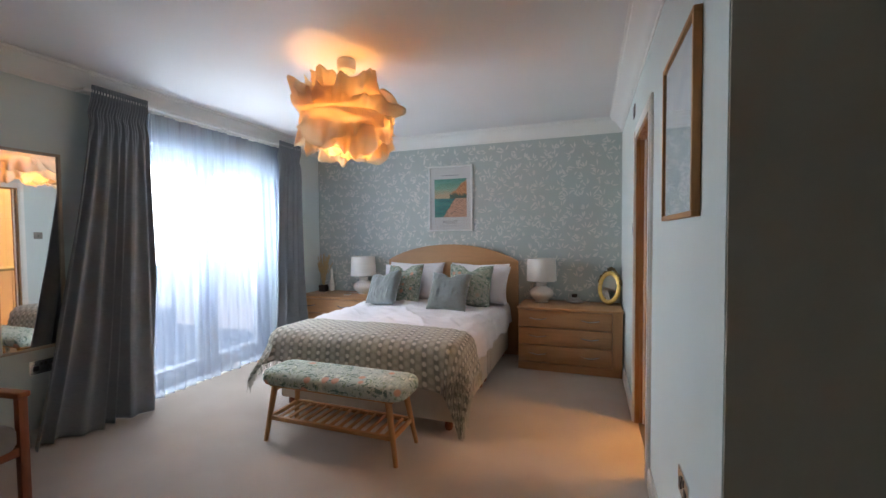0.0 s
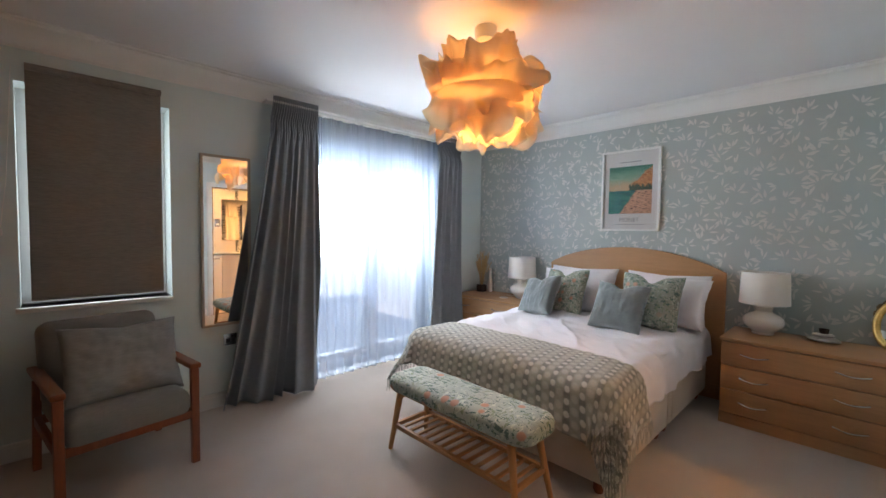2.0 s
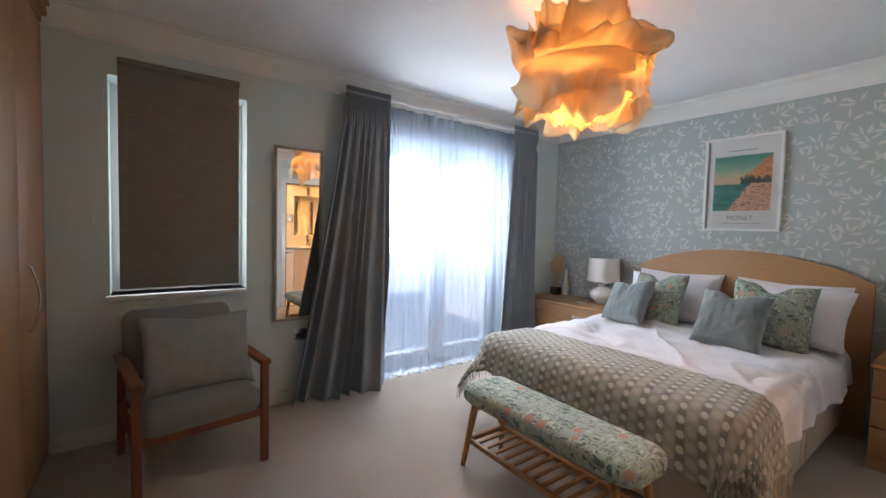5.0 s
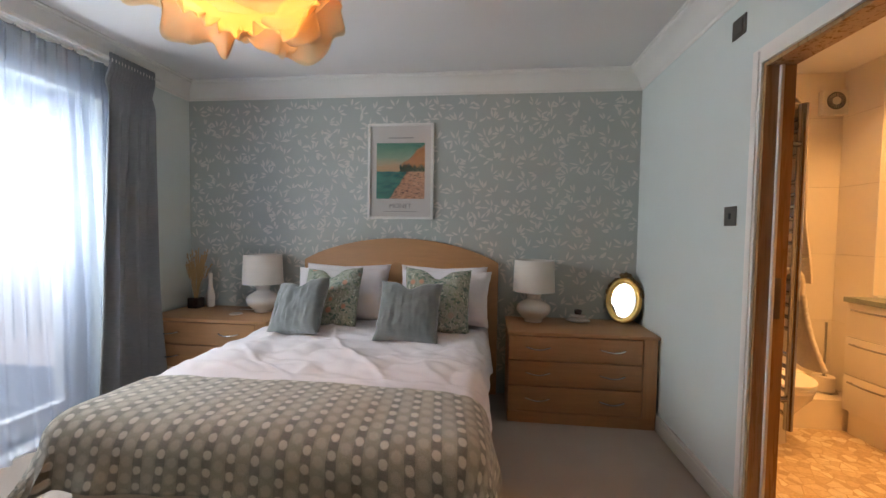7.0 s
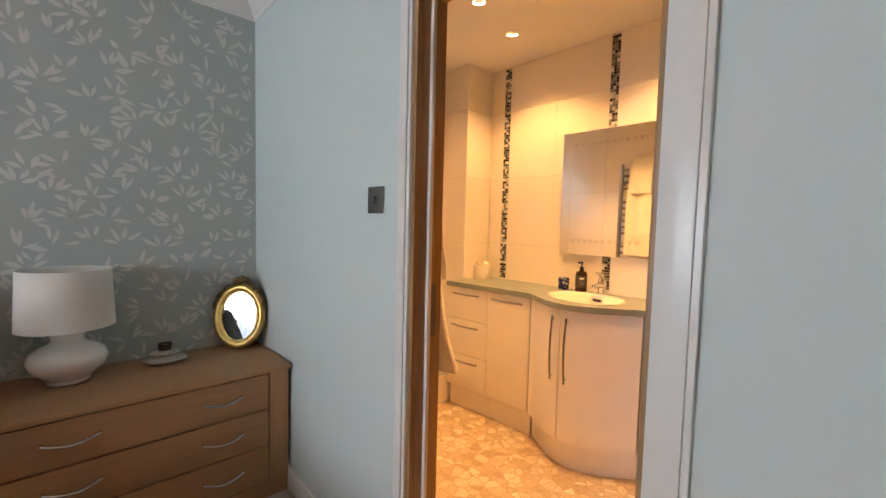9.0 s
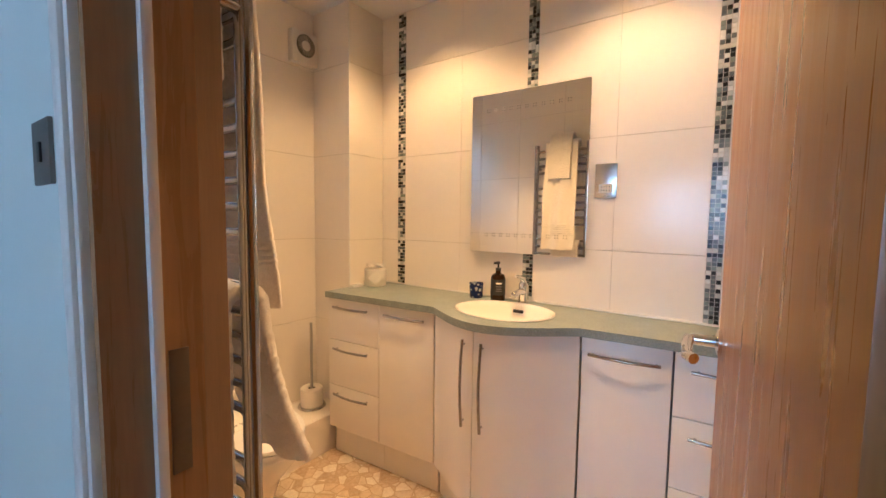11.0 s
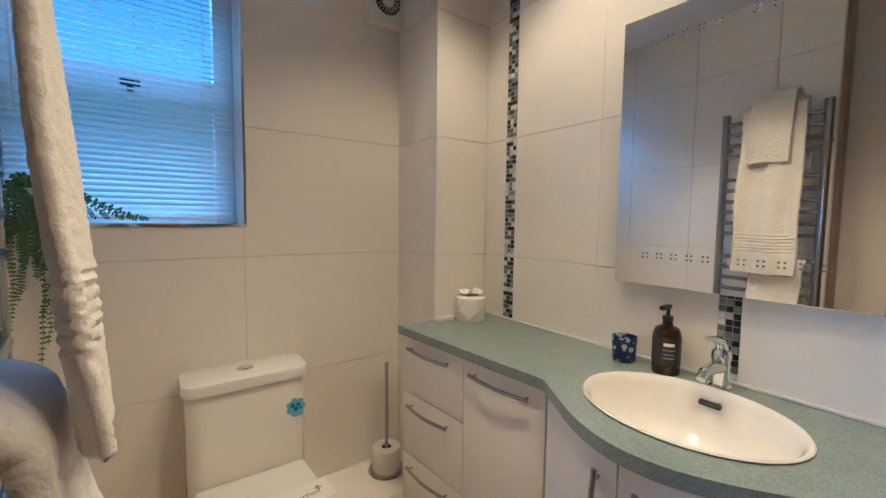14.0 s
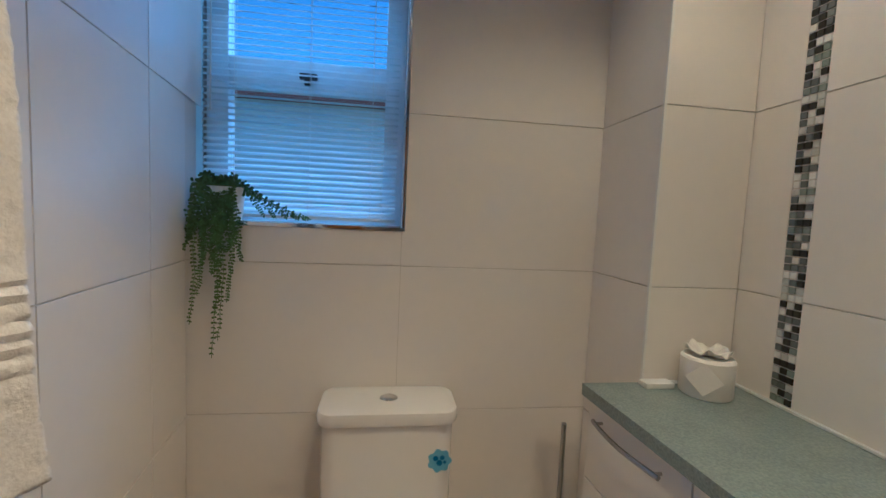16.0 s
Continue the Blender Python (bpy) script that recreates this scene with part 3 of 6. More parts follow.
for u0, u1 in ((p + 0.065, mid - 0.003), (mid + 0.003, q - 0.065)):
    lf = part("door_leaf", joined(bm_box(XF0 + 0.01, XF1 + 0.012, u0, u0 + 0.095, 0.045, s - 0.065, 0.005), bm_box(XF0 + 0.01, XF1 + 0.012, u1 - 0.095, u1, 0.045, s - 0.065, 0.005),
        bm_box(XF0 + 0.01, XF1 + 0.012, u0 + 0.095, u1 - 0.095, s - 0.16, s - 0.065, 0.005), bm_box(XF0 + 0.01, XF1 + 0.012, u0 + 0.095, u1 - 0.095, 0.045, 0.16, 0.005)), UPVC, fd)
    gp = part("pane", bm_box(XF0 + 0.035, XF0 + 0.043, u0 + 0.095, u1 - 0.095, 0.16, s - 0.16), GLASS, lf, smooth=False)
    gp.visible_shadow = False
part("threshold", bm_box(XW - 0.15, XW + 0.002, p, q, 0.0, 0.012, 0.003), UPVC, fd)


# ---- curtains ----
def pleated(y0t, y1t, y0b, y1b, ztop, x, folds, amp, seed, back=0.0):
    """A pinch-pleated curtain that spreads from a gathered head to its hem; back draws its free edge to the wall."""
    def f(u, v):
        z = ztop * (1 - v) + 0.012
        spread = v ** 1.25
        ya, yb = y0t + (y0b - y0t) * spread, y1t + (y1b - y1t) * spread
        w = u + 0.014 * math.sin(7 * v + 4 * u + seed) * v
        drift = (0.9 + 2.4 * v) * wob(u * 3.1, v * 0.9, seed)
        ph = 2 * math.pi * folds * w + seed + drift
        body = min(1.0, max(0.0, (v - 0.05) / 0.12))
        deep = amp * (0.35 + 0.65 * v) * (0.75 + 0.6 * wob(u * 4.3, v * 0.7, seed, 1.0, 3))
        dx = body * deep * (math.sin(ph) + 0.22 * math.sin(2 * ph + 1.0))
        dx += (1 - body) * 0.013 * math.sin(3 * ph) + 0.036 * v * math.sin(2 * math.pi * 2.3 * u + seed * 2 + 1.4 * v) + 0.014 * v * wob(u * 7, v * 4, seed)
        pinch = 0.026 * math.exp(-((v - 0.075) / 0.022) ** 2)
        return Vector((x + dx - pinch + 0.05 * v * v - back * v * (1 - u) ** 2, ya + (yb - ya) * w + 0.014 * math.cos(ph) * v, z))
    return bm_grid(280, 64, f)


left = thing("curtain", "grey linen pinch-pleat curtain gathered beside the garden doors", "curtain", (XW + 0.15, 3.2, 0), "curtains of the garden doors")
part("drop", pleated(3.19, 3.56, 2.80, 3.56, 2.365, XW + 0.135, 7, 0.046, 0.4, 0.10), CURTAIN, left, thick=0.004)
right = thing("curtain", "grey linen pinch-pleat curtain gathered beside the far chest", "curtain", (XW + 0.15, 5.1, 0), "curtains of the garden doors")
part("drop", pleated(4.98, 5.33, 4.80, 5.29, 2.365, XW + 0.135, 5, 0.048, 2.1), CURTAIN, right, thick=0.004)


def voile(u, v):
    y = 3.42 + 1.68 * u
    ph = 2 * math.pi * 17 * (u + 0.010 * math.sin(4 * v + 9 * u)) + 3.2 * wob(u * 8, v * 0.8, 1)
    amp = 0.012 + 0.014 * v
    return Vector((XW + 0.05 + amp * math.sin(ph) + 0.008 * math.sin(3 * ph) * (1 - v), y + 0.006 * math.cos(ph), 2.30 * (1 - v) + 0.02 + 0.006 * math.sin(40 * u)))


vo = thing("voile_curtain", "sheer white voile across the garden doors, colour dimmed against backlight", "curtain", (XW + 0.06, 4.25, 0))
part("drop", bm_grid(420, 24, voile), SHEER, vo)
tr = thing("curtain_track", "white curtain track under the coving", "curtain track", (XW + 0.1, 4.2, 2.32))
part("rail", joined(bm_box(XW + 0.12, XW + 0.14, 3.14, 5.38, 2.325, 2.345, 0.003), bm_box(XW + 0.045, XW + 0.06, 3.40, 5.12, 2.318, 2.332, 0.003)), WHITEP, tr)
for by in (3.17, 4.25, 5.34):
    part("bracket", bm_box(XW, XW + 0.125, by - 0.012, by + 0.012, 2.338, 2.35, 0.002), WHITEP, tr)

# ---- pendant ----
pend = thing("pendant_light", "ruffled cream fabric pendant light, lit warm", "pendant light", (PENDANT.x, PENDANT.y, CEIL))
part("ceiling_rose", bm_lathe([(0, 0), (0.055, 0), (0.062, -0.01), (0.058, -0.07), (0.04, -0.085), (0, -0.085)], (PENDANT.x, PENDANT.y, CEIL)), WHITEP, pend)
part("cord", bm_cyl((PENDANT.x, PENDANT.y, CEIL - 0.08), (PENDANT.x, PENDANT.y, PENDANT.z + 0.10), 0.004), WHITEP, pend)
part("lamp_holder", bm_cyl((PENDANT.x, PENDANT.y, PENDANT.z + 0.07), (PENDANT.x, PENDANT.y, PENDANT.z + 0.12), 0.018), WHITEP, pend)
part("bulb", bm_lathe([(0, -0.105), (0.018, -0.10), (0.026, -0.085), (0.028, -0.06), (0.02, -0.035), (0.013, -0.02), (0, -0.02)], (PENDANT.x + 0.02, PENDANT.y - 0.02, PENDANT.z + 0.085), 24), glow("lit bulb", (1.0, 0.72, 0.32, 1), 14.0), pend, "lit warm bulb")


def ruffle(lat, start, span, width, rad, lean, flare, seed):
    """One wide ribbon of fleece lying on the ball, rooted on one edge and curling outward in soft waves on the other."""
    down = -1 if lat < -0.05 else 1

    def f(u, v):
        th = start + span * u
        fade = min(1.0, u * 6, (1 - u) * 6)
        la = lat + lean * (u - 0.5) + 0.10 * math.sin(1.7 * th + seed)
        la += down * (v - 0.35) * width / rad * (0.55 + 0.45 * fade)
        curl = v ** 2.2
        wave = 0.55 * wob(th * 1.5, v * 0.6, seed) + 0.45 * math.sin(3.1 * th + seed) + 0.55 * wob(th * 5.5, v, seed + 4)
        r = rad + curl * flare * (0.35 + 0.9 * wave) + 0.012 * wob(th * 2.5, v * 2, seed + 8)
        la += 0.22 * curl * (0.6 * math.sin(2.3 * th + 2 * seed) + 0.9 * wob(th * 3.2, v, seed + 9))
        la = max(-1.45, min(1.25, la))
        cl = max(0.10, math.cos(la)) ** 0.75
        return PENDANT + Vector((r * cl * math.cos(th), r * cl * math.sin(th), 0.72 * r * math.sin(la)))
    return bm_grid(84, 14, f)


rng = random.Random(23)
for lat, count, width, rad, flare in ((0.84, 3, 0.20, 0.275, 0.17), (0.50, 3, 0.17, 0.295, 0.17), (0.18, 4, 0.16, 0.300, 0.16), (-0.16, 4, 0.17, 0.300, 0.15), (-0.46, 4, 0.18, 0.285, 0.13), (-0.80, 4, 0.17, 0.255, 0.10)):
    turn0 = rng.uniform(0, 6.28)
    for k in range(count):
        la_, sp_ = lat + rng.uniform(-0.10, 0.10), 2 * math.pi / count * rng.uniform(1.0, 1.35)
        part("ruffle", ruffle(la_, turn0 + 2 * math.pi * k / count, sp_, width * rng.uniform(0.85, 1.2), rad + rng.uniform(-0.02, 0.025), rng.uniform(-0.4, 0.4), flare, rng.uniform(0, 50)), RUFFLE, pend, thick=0.0012)

# ---- wardrobe ----
WY = 1.53
wr = thing("fitted_wardrobe", "beech veneer fitted wardrobe with bowed nickel handles", "wardrobe", (-2.2, WY, 0))
part("carcass", bm_box(XW + 0.002, -1.2, WY - 0.58, WY - 0.022, 0.0, 2.36), BEECH_V, wr)
part("plinth", bm_box(XW + 0.002, -1.2, WY - 0.022, WY - 0.012, 0.0, 0.07), BEECH, wr)
part("cornice", joined(bm_box(XW + 0.002, -1.18, WY - 0.58, WY + 0.005, 2.36, 2.39, 0.004), bm_box(XW + 0.002, -1.16, WY - 0.58, WY + 0.03, 2.39, 2.43, 0.008), bm_box(XW + 0.002, -1.15, WY - 0.58, WY + 0.045, 2.43, CEIL - 0.002, 0.004)), BEECH, wr)
edges = [-3.26, -2.74, -2.24, -1.72, -1.205]
for i in range(4):
    x0_, x1_ = edges[i] + 0.002, edges[i + 1] - 0.002
    dr = part("door", bm_box(x0_, x1_, WY - 0.021, WY, 0.075, 2.35, 0.003), BEECH_V, wr)
    if i % 2:
        continue
    hx = -2.88 if i == 0 else -1.80
    part("handle", bm_tube([(hx, WY, 1.10), (hx, WY + 0.012, 1.095)] + [(hx, WY + 0.012 + 0.028 * math.sin(math.pi * t / 12), 1.09 - 0.29 * t / 12) for t in range(13)] + [(hx, WY, 0.79)], 0.006, 10), STEELH, dr, "bowed nickel handle")
part("end_filler", bm_box(XW + 0.002, -3.262, WY - 0.022, WY - 0.004, 0.075, 2.35), BEECH_V, wr)

# ---- bed ----
bed = thing("double_bed", "divan double bed with arched oak headboard, made up in white", "bed", (-1.53, 4.8, 0))
BXL, BXR, BYF, BYH = -2.245, -0.815, 3.875, 5.775
head = joined(bm_prism([(-2.275, -0.0), (-0.705, 0.0)] + [(-1.49 + 0.785 * math.cos(t), 1.03 + 0.185 * math.sin(t) ** 1.75) for t in [math.pi * k / 40 for k in range(41)]], 0, 0.035, 0.008))
part("headboard", turn(head, Matrix.Translation((0, BYH + 0.045, 0.0)) @ pose(0, 0, 0, 90, 0, 0)), HEADW, bed, "arched light oak headboard")
base = part("divan_base", joined(bm_box(BXL, BXR, BYF, 4.815, 0.075, 0.36, 0.012), bm_box(BXL, BXR, 4.825, BYH, 0.075, 0.36, 0.012)), DIVAN, bed, "cream fabric divan base")
part("drawer_front", bm_box(BXR - 0.004, BXR + 0.006, 4.90, 5.62, 0.095, 0.34, 0.004), DIVAN, bed)
part("mattress", bm_box(BXL, BXR, BYF, BYH, 0.36, 0.57, 0.04, 4), DIVAN, bed)
part("drawer_tab", bm_box(-1.66, -1.58, BYF - 0.006, BYF + 0.002, 0.18, 0.215, 0.002), TEAK, bed, "brown drawer tab")
for fx, fy in ((BXL + 0.06, BYF + 0.06), (BXR - 0.06, BYF + 0.06), (BXL + 0.06, 4.75), (BXR - 0.06, 4.75), (BXL + 0.06, 4.9), (BXR - 0.06, 4.9), (BXL + 0.06, BYH - 0.08), (BXR - 0.06, BYH - 0.08)):
    part("foot", bm_lathe([(0, 0), (0.022, 0), (0.03, 0.02), (0.026, 0.078), (0, 0.078)], (fx, fy, 0), 14), TEAK, bed)


def drape(a_, b_, seed, top, lift=0.0):
    """Where a point of a cloth over the mattress comes to lie; a_ across, b_ from the foot edge."""
    rr = 0.095 + lift
    xl, xr, yf = BXL - 0.075 + 0.065, BXR - 0.065, BYF + 0.065
    ex = max(0.0, xl - a_, a_ - xr)
    ey = max(0.0, yf - b_)
    x, y = min(max(a_, xl), xr), max(b_, yf)
    e = math.hypot(ex, ey)
    z = top + lift + 0.010 * wob(a_ * 4, b_ * 4, 0, 1, seed) + 0.005 * wob(a_ * 12, b_ * 9, 2, 1, seed)
    z -= 0.012 * math.exp(-max(0.0, min(x - xl, xr - x, y - yf)) / 0.08)
    if e > 0:
        dx, dy = (ex if a_ > xr else -ex) / e, -ey / e
        arc = rr * math.pi / 2
        k = min(1.0, max(0.0, (e - arc) / 0.18))
        fold = (0.012 * math.sin((a_ * abs(dy) + b_ * abs(dx)) * 24 + seed) + 0.020 * wob(a_ * 5, b_ * 5, 0, 1, seed + 2)) * k
        if e < arc:
            out, drop = rr * math.sin(e / rr), rr * (1 - math.cos(e / rr))
        else:
            lean = 0.50 if a_ < xl else 0.16
            out, drop = rr + lean * (e - arc), rr + 0.95 * (e - arc)
        x, y, z = x + dx * (out + fold), y + dy * (out + fold), z - drop
    return Vector((x, y, max(z, 0.014 + 0.3 * lift)))


def duvet(u, v):
    a_, b_ = BXL - 0.22 + (BXR - BXL + 0.44) * u, BYF + 0.06 + (5.70 - BYF - 0.06) * v
    w = 0.014 * wob(a_ * 2.2 + b_ * 1.2, b_ * 2.4, 0, 1, 7) + 0.012 * abs(wob(a_ * 3 - b_ * 4, b_ * 3 + a_ * 3, 1, 1, 3)) + 0.006 * wob(a_ * 9 + b_ * 7, b_ * 11, 0, 1, 5)
    pt = drape(a_, b_, 1.3, 0.598)
    crease = max(0.0, 1 - 7 * abs(wob(a_ * 2.1 + b_ * 1.5, b_ * 1.3 - a_ * 0.6, 4, 1, 9))) ** 2 + 0.7 * max(0.0, 1 - 8 * abs(wob(a_ * 1.2 - b_ * 2.6, b_ * 1.6 + a_, 6, 1, 12))) ** 2
    clear = min(1.0, max(0.0, (b_ - 4.27) / 0.16))
    pt.z += clear * (2.0 * w + 0.012 * crease)
    pt.x += 0.02 * clear * wob(b_ * 6, a_ * 2, 3, 1, 4) if a_ > BXR else 0.0
    return pt


dv = single("duvet", bm_grid(170, 190, duvet), LINEN, "white cotton duvet, softly creased", "duvet", thick=0.014)
THA, THB = (BXL - 0.33, BXR + 0.27), (BYF - 0.22, 4.26)


def throw_at(u, v):
    """The throw lies a little askew, so that one foot corner trails almost to the floor."""
    a_, b_ = THA[0] + (THA[1] - THA[0]) * u, THB[0] + (THB[1] - THB[0]) * v
    a_ += (0.16 * u ** 3 - 0.05 * (1 - u) ** 2) * (1 - v)
    b_ -= (0.27 * u ** 4 + 0.03 * (1 - u) ** 3) * (1 - v) ** 2
    return drape(a_, b_ + 0.015 * math.sin(3 * a_), 1.3, 0.598, 0.019 + 0.006 * (1 - v))


th = thing("bed_throw", "spotted sage and cream woven throw with fringed ends", "throw", (-1.53, 4.0, 0.6))
part("cloth", bm_grid(150, 70, throw_at, (THA[1] - THA[0], THB[1] - THB[0])), THROW, th, thick=0.006)
FRINGE = fabric("cream wool fringe", srgb("cfcabd"), srgb("b3afa4"))


def fringe(side):
    rng = random.Random(5 + side)
    parts_ = []
    for k in range(56):
        v = (k + 0.5) / 56
        p0 = throw_at(1.0 if side else 0.0, v)
        n = 0.085 + rng.uniform(-0.015, 0.015)
        p2 = p0 + Vector((rng.uniform(-0.008, 0.012), rng.uniform(-0.012, 0.012), -n))
        p2.z = max(p2.z, 0.006)
        pm = (p0 + p2) / 2 + Vector((rng.uniform(-0.006, 0.006), rng.uniform(-0.006, 0.006), 0))
        parts_.append(bm_tube([p0, pm, p2], [0.0028, 0.0032, 0.0018], 5))
    return joined(*parts_)


for sd in (0, 1):
    tagged(part("fringe", fringe(sd), FRINGE, th, "cream twisted fringe"), kind="stuff")


# ---- pillows and cushions ----
def bm_pillow(w, h, t, seed, pinch=0.35, dent=0.0, rib=0.0):
    """A stuffed case w wide and h high, lying in the xz plane, with drawn-in sides and pointed corners."""
    def side(sg):
        def f(u, v):
            x, z = 2 * u - 1, 2 * v - 1
            e = max(0.0, (1 - x ** 4) * (1 - z ** 4)) ** 0.42
            px = x * (1 - 0.10 * pinch * (1 - z * z) * abs(x))
            pz = z * (1 - 0.12 * pinch * (1 - x * x) * abs(z))
            if dent:
                pz -= dent * math.exp(-(x / 0.28) ** 2) * max(0.0, z) ** 2
            y = sg * t / 2 * e * (1 + 0.18 * wob(x * 2, z * 2, sg, 1, seed)) + 0.006 * wob(x * 6, z * 6, sg, 1, seed)
            y += rib * sg * e * wob(x * 13, z * 1.3, 5, 1, seed)
            return Vector((px * w / 2 + 0.004 * wob(z * 5, x, 0, 1, seed), y, pz * h / 2))
        return f
    bm = joined(bm_grid(40, 30, side(1)), bm_grid(40, 30, side(-1)))
    bmesh.ops.remove_doubles(bm, verts=bm.verts, dist=0.0015)
    bmesh.ops.recalc_face_normals(bm, faces=bm.faces)
    return bm


def cushion(name, label, w, h, t, m, material, seed, dent=0.0, group="", cat="cushion"):
    ob = single(name, bm_pillow(w, h, t, seed, 0.7, dent, 0.007 if material is VELVET else 0.0), material, label, cat, "", group)
    ob.matrix_basis = m
    return ob


def leaned(x, y, z, lean, yaw, roll=0.0):
    return pose(x, y, z, 0, 0, yaw) @ pose(0, 0, 0, -lean, roll, 0)


PZ = 0.61
for i, (px, yaw) in enumerate(((-1.885, 3), (-1.13, -3))):
    cushion("pillow", "plump white cotton pillow propped against the headboard", 0.68, 0.44, 0.17, leaned(px, 5.69, PZ + 0.19, 20, yaw), LINEN, 3 + i, 0.03, "white pillows", "pillow")
    cushion("pillow", "white cotton pillow with soft creases", 0.68, 0.42, 0.16, leaned(px + (0.03 if i else -0.0), 5.565, PZ + 0.185, 26, yaw * 2), LINEN, 13 + i, 0.03, "white pillows", "pillow")
cushion("cushion", "sage floral cushion with a deep centre dent", 0.42, 0.45, 0.14, leaned(-1.865, 5.33, PZ + 0.19, 26, -4, -3), FLORALC, 21, 0.30, "floral cushions")
cushion("cushion", "sage floral cushion with a deep centre dent", 0.46, 0.46, 0.14, leaned(-1.125, 5.33, PZ + 0.195, 24, 4, 2), FLORALC, 22, 0.30, "floral cushions")
cushion("cushion", "blue-grey velvet cushion with a soft dent", 0.38, 0.40, 0.14, leaned(-2.01, 5.14, PZ + 0.155, 34, -10, -9), VELVET, 23, 0.22, "velvet cushions")
cushion("cushion", "blue-grey velvet cushion with a soft dent", 0.40, 0.41, 0.14, leaned(-1.27, 5.10, PZ + 0.16, 32, 2, 2), VELVET, 24, 0.22, "velvet cushions")

# ---- bench ----
bn = thing("end_bench", "oak bench with padded sage floral seat and slatted shelf", "bench", (-1.5, 3.55, 0))


def rounded(x0_, x1_, y0_, y1_, r_, n=10):
    pts = []
    for cx_, cy_, t0 in ((x1_ - r_, y1_ - r_, 0), (x0_ + r_, y1_ - r_, 90), (x0_ + r_, y0_ + r_, 180), (x1_ - r_, y0_ + r_, 270)):
        pts += [(cx_ + r_ * math.cos(radians(t0 + 90 * k / n)), cy_ + r_ * math.sin(radians(t0 + 90 * k / n))) for k in range(n + 1)]
    return pts


def bm_pad(x0_, x1_, y0_, y1_, z0_, z1_, r_):
    bm = bmesh.new()
    rings = []
    for ins, h in ((0.012, 0), (0, 0.2), (0, 0.62), (0.010, 0.80), (0.03, 0.92), (0.06, 0.98), (0.10, 1.0)):
        rings.append([bm.verts.new((x_, y_, z0_ + (z1_ - z0_) * h)) for x_, y_ in rounded(x0_ + ins, x1_ - ins, y0_ + ins, y1_ - ins, max(r_ - ins, 0.01))])
    k = len(rings[0])
    for a_, b_ in zip(rings, rings[1:]):
        for i in range(k):
            bm.faces.new((a_[i], a_[(i + 1) % k], b_[(i + 1) % k], b_[i]))
    bm.faces.new(rings[-1]), bm.faces.new(rings[0])
    bmesh.ops.recalc_face_normals(bm, faces=bm.faces)
    return bm


part("seat_pad", bm_pad(-2.005, -0.965, 3.385, 3.705, 0.375, 0.465, 0.10), FLORAL, bn, "padded sage floral seat")
part("seat_board", bm_box(-1.93, -1.04, 3.42, 3.67, 0.355, 0.376, 0.004), BENCHX, bn)
LEGS = [(-1.955, 3.405, -1.895, 3.435), (-1.015, 3.405, -1.075, 3.435), (-1.955, 3.70, -1.895, 3.655), (-1.015, 3.70, -1.075, 3.655)]
for lx, ly, tx, ty in LEGS:
    part("leg", bm_cyl((lx, ly, 0), (tx, ty, 0.37), 0.0135, 0.021, 14), BENCHW, bn)
zs = 0.155
for yy in (3.420, 3.683):
    part("shelf_rail", bm_box(-1.93, -1.04, yy - 0.011, yy + 0.011, zs - 0.014, zs + 0.012, 0.003), BENCHX, bn)
for xx in (-1.928, -1.042):
    part("end_rail", bm_box(xx - 0.01, xx + 0.01, 3.42, 3.683, zs - 0.014, zs + 0.012, 0.003), BENCHW, bn)
    part("top_rail", bm_box(xx + (0.03 if xx < -1.5 else -0.05), xx + (0.05 if xx < -1.5 else -0.03), 3.44, 3.65, 0.33, 0.357, 0.003), BENCHW, bn)
for k in range(13):
    sx = -1.87 + k * 0.0645
    part("slat", bm_box(sx - 0.010, sx + 0.010, 3.431, 3.672, zs - 0.006, zs + 0.006, 0.002), BENCHW, bn)


# ---- chests of drawers ----
def chest(x0_, x1_, yf, label):
    """Three-drawer chest with bowed nickel handles; its back stands at the wall."""
    yb, h = YN - 0.003, 0.618
    ch = thing("chest_of_drawers", label, "chest of drawers", ((x0_ + x1_) / 2, yb, 0), "bedside chests")
    part("carcass", bm_box(x0_ + 0.008, x1_ - 0.008, yf + 0.060, yb, 0, h - 0.024), BEECH, ch)
    part("top", bm_box(x0_, x1_, yf, yb, h - 0.024, h, 0.006), BEECH, ch)
    part("plinth", bm_box(x0_ + 0.008, x1_ - 0.008, yf + 0.022, yf + 0.058, 0, 0.075), BEECH, ch)
    part("side_stile", bm_box(x1_ - 0.095, x1_ - 0.009, yf + 0.018, yf + 0.058, 0.075, h - 0.025), BEECH_V, ch)
    zz = [0.078, 0.252, 0.422, h - 0.028]
    for k in range(3):
        f0, f1 = x0_ + 0.012, x1_ - 0.10
        df = part("drawer_front", bm_box(f0, f1, yf + 0.014, yf + 0.055, zz[k] + 0.0035, zz[k + 1] - 0.0035, 0.004), BEECH, ch)
        zc = (zz[k] + zz[k + 1]) / 2 + 0.01
        for hx in (f0 + 0.19, f1 - 0.19):
            part("handle", bm_tube([(hx - 0.075, yf + 0.015, zc)] + [(hx - 0.075 + 0.15 * t / 10, yf + 0.002 - 0.022 * math.sin(math.pi * t / 10), zc - 0.010 * math.sin(math.pi * t / 10)) for t in range(11)] + [(hx + 0.075, yf + 0.015, zc)], 0.0055, 8), STEELH, df, "bowed nickel handle")
    return ch


chest(-0.645, 0.322, 5.33, "beech veneer three-drawer chest beside the bed")
chest(-3.295, -2.335, 5.31, "beech veneer three-drawer chest by the curtain")
TOPZ = 0.618


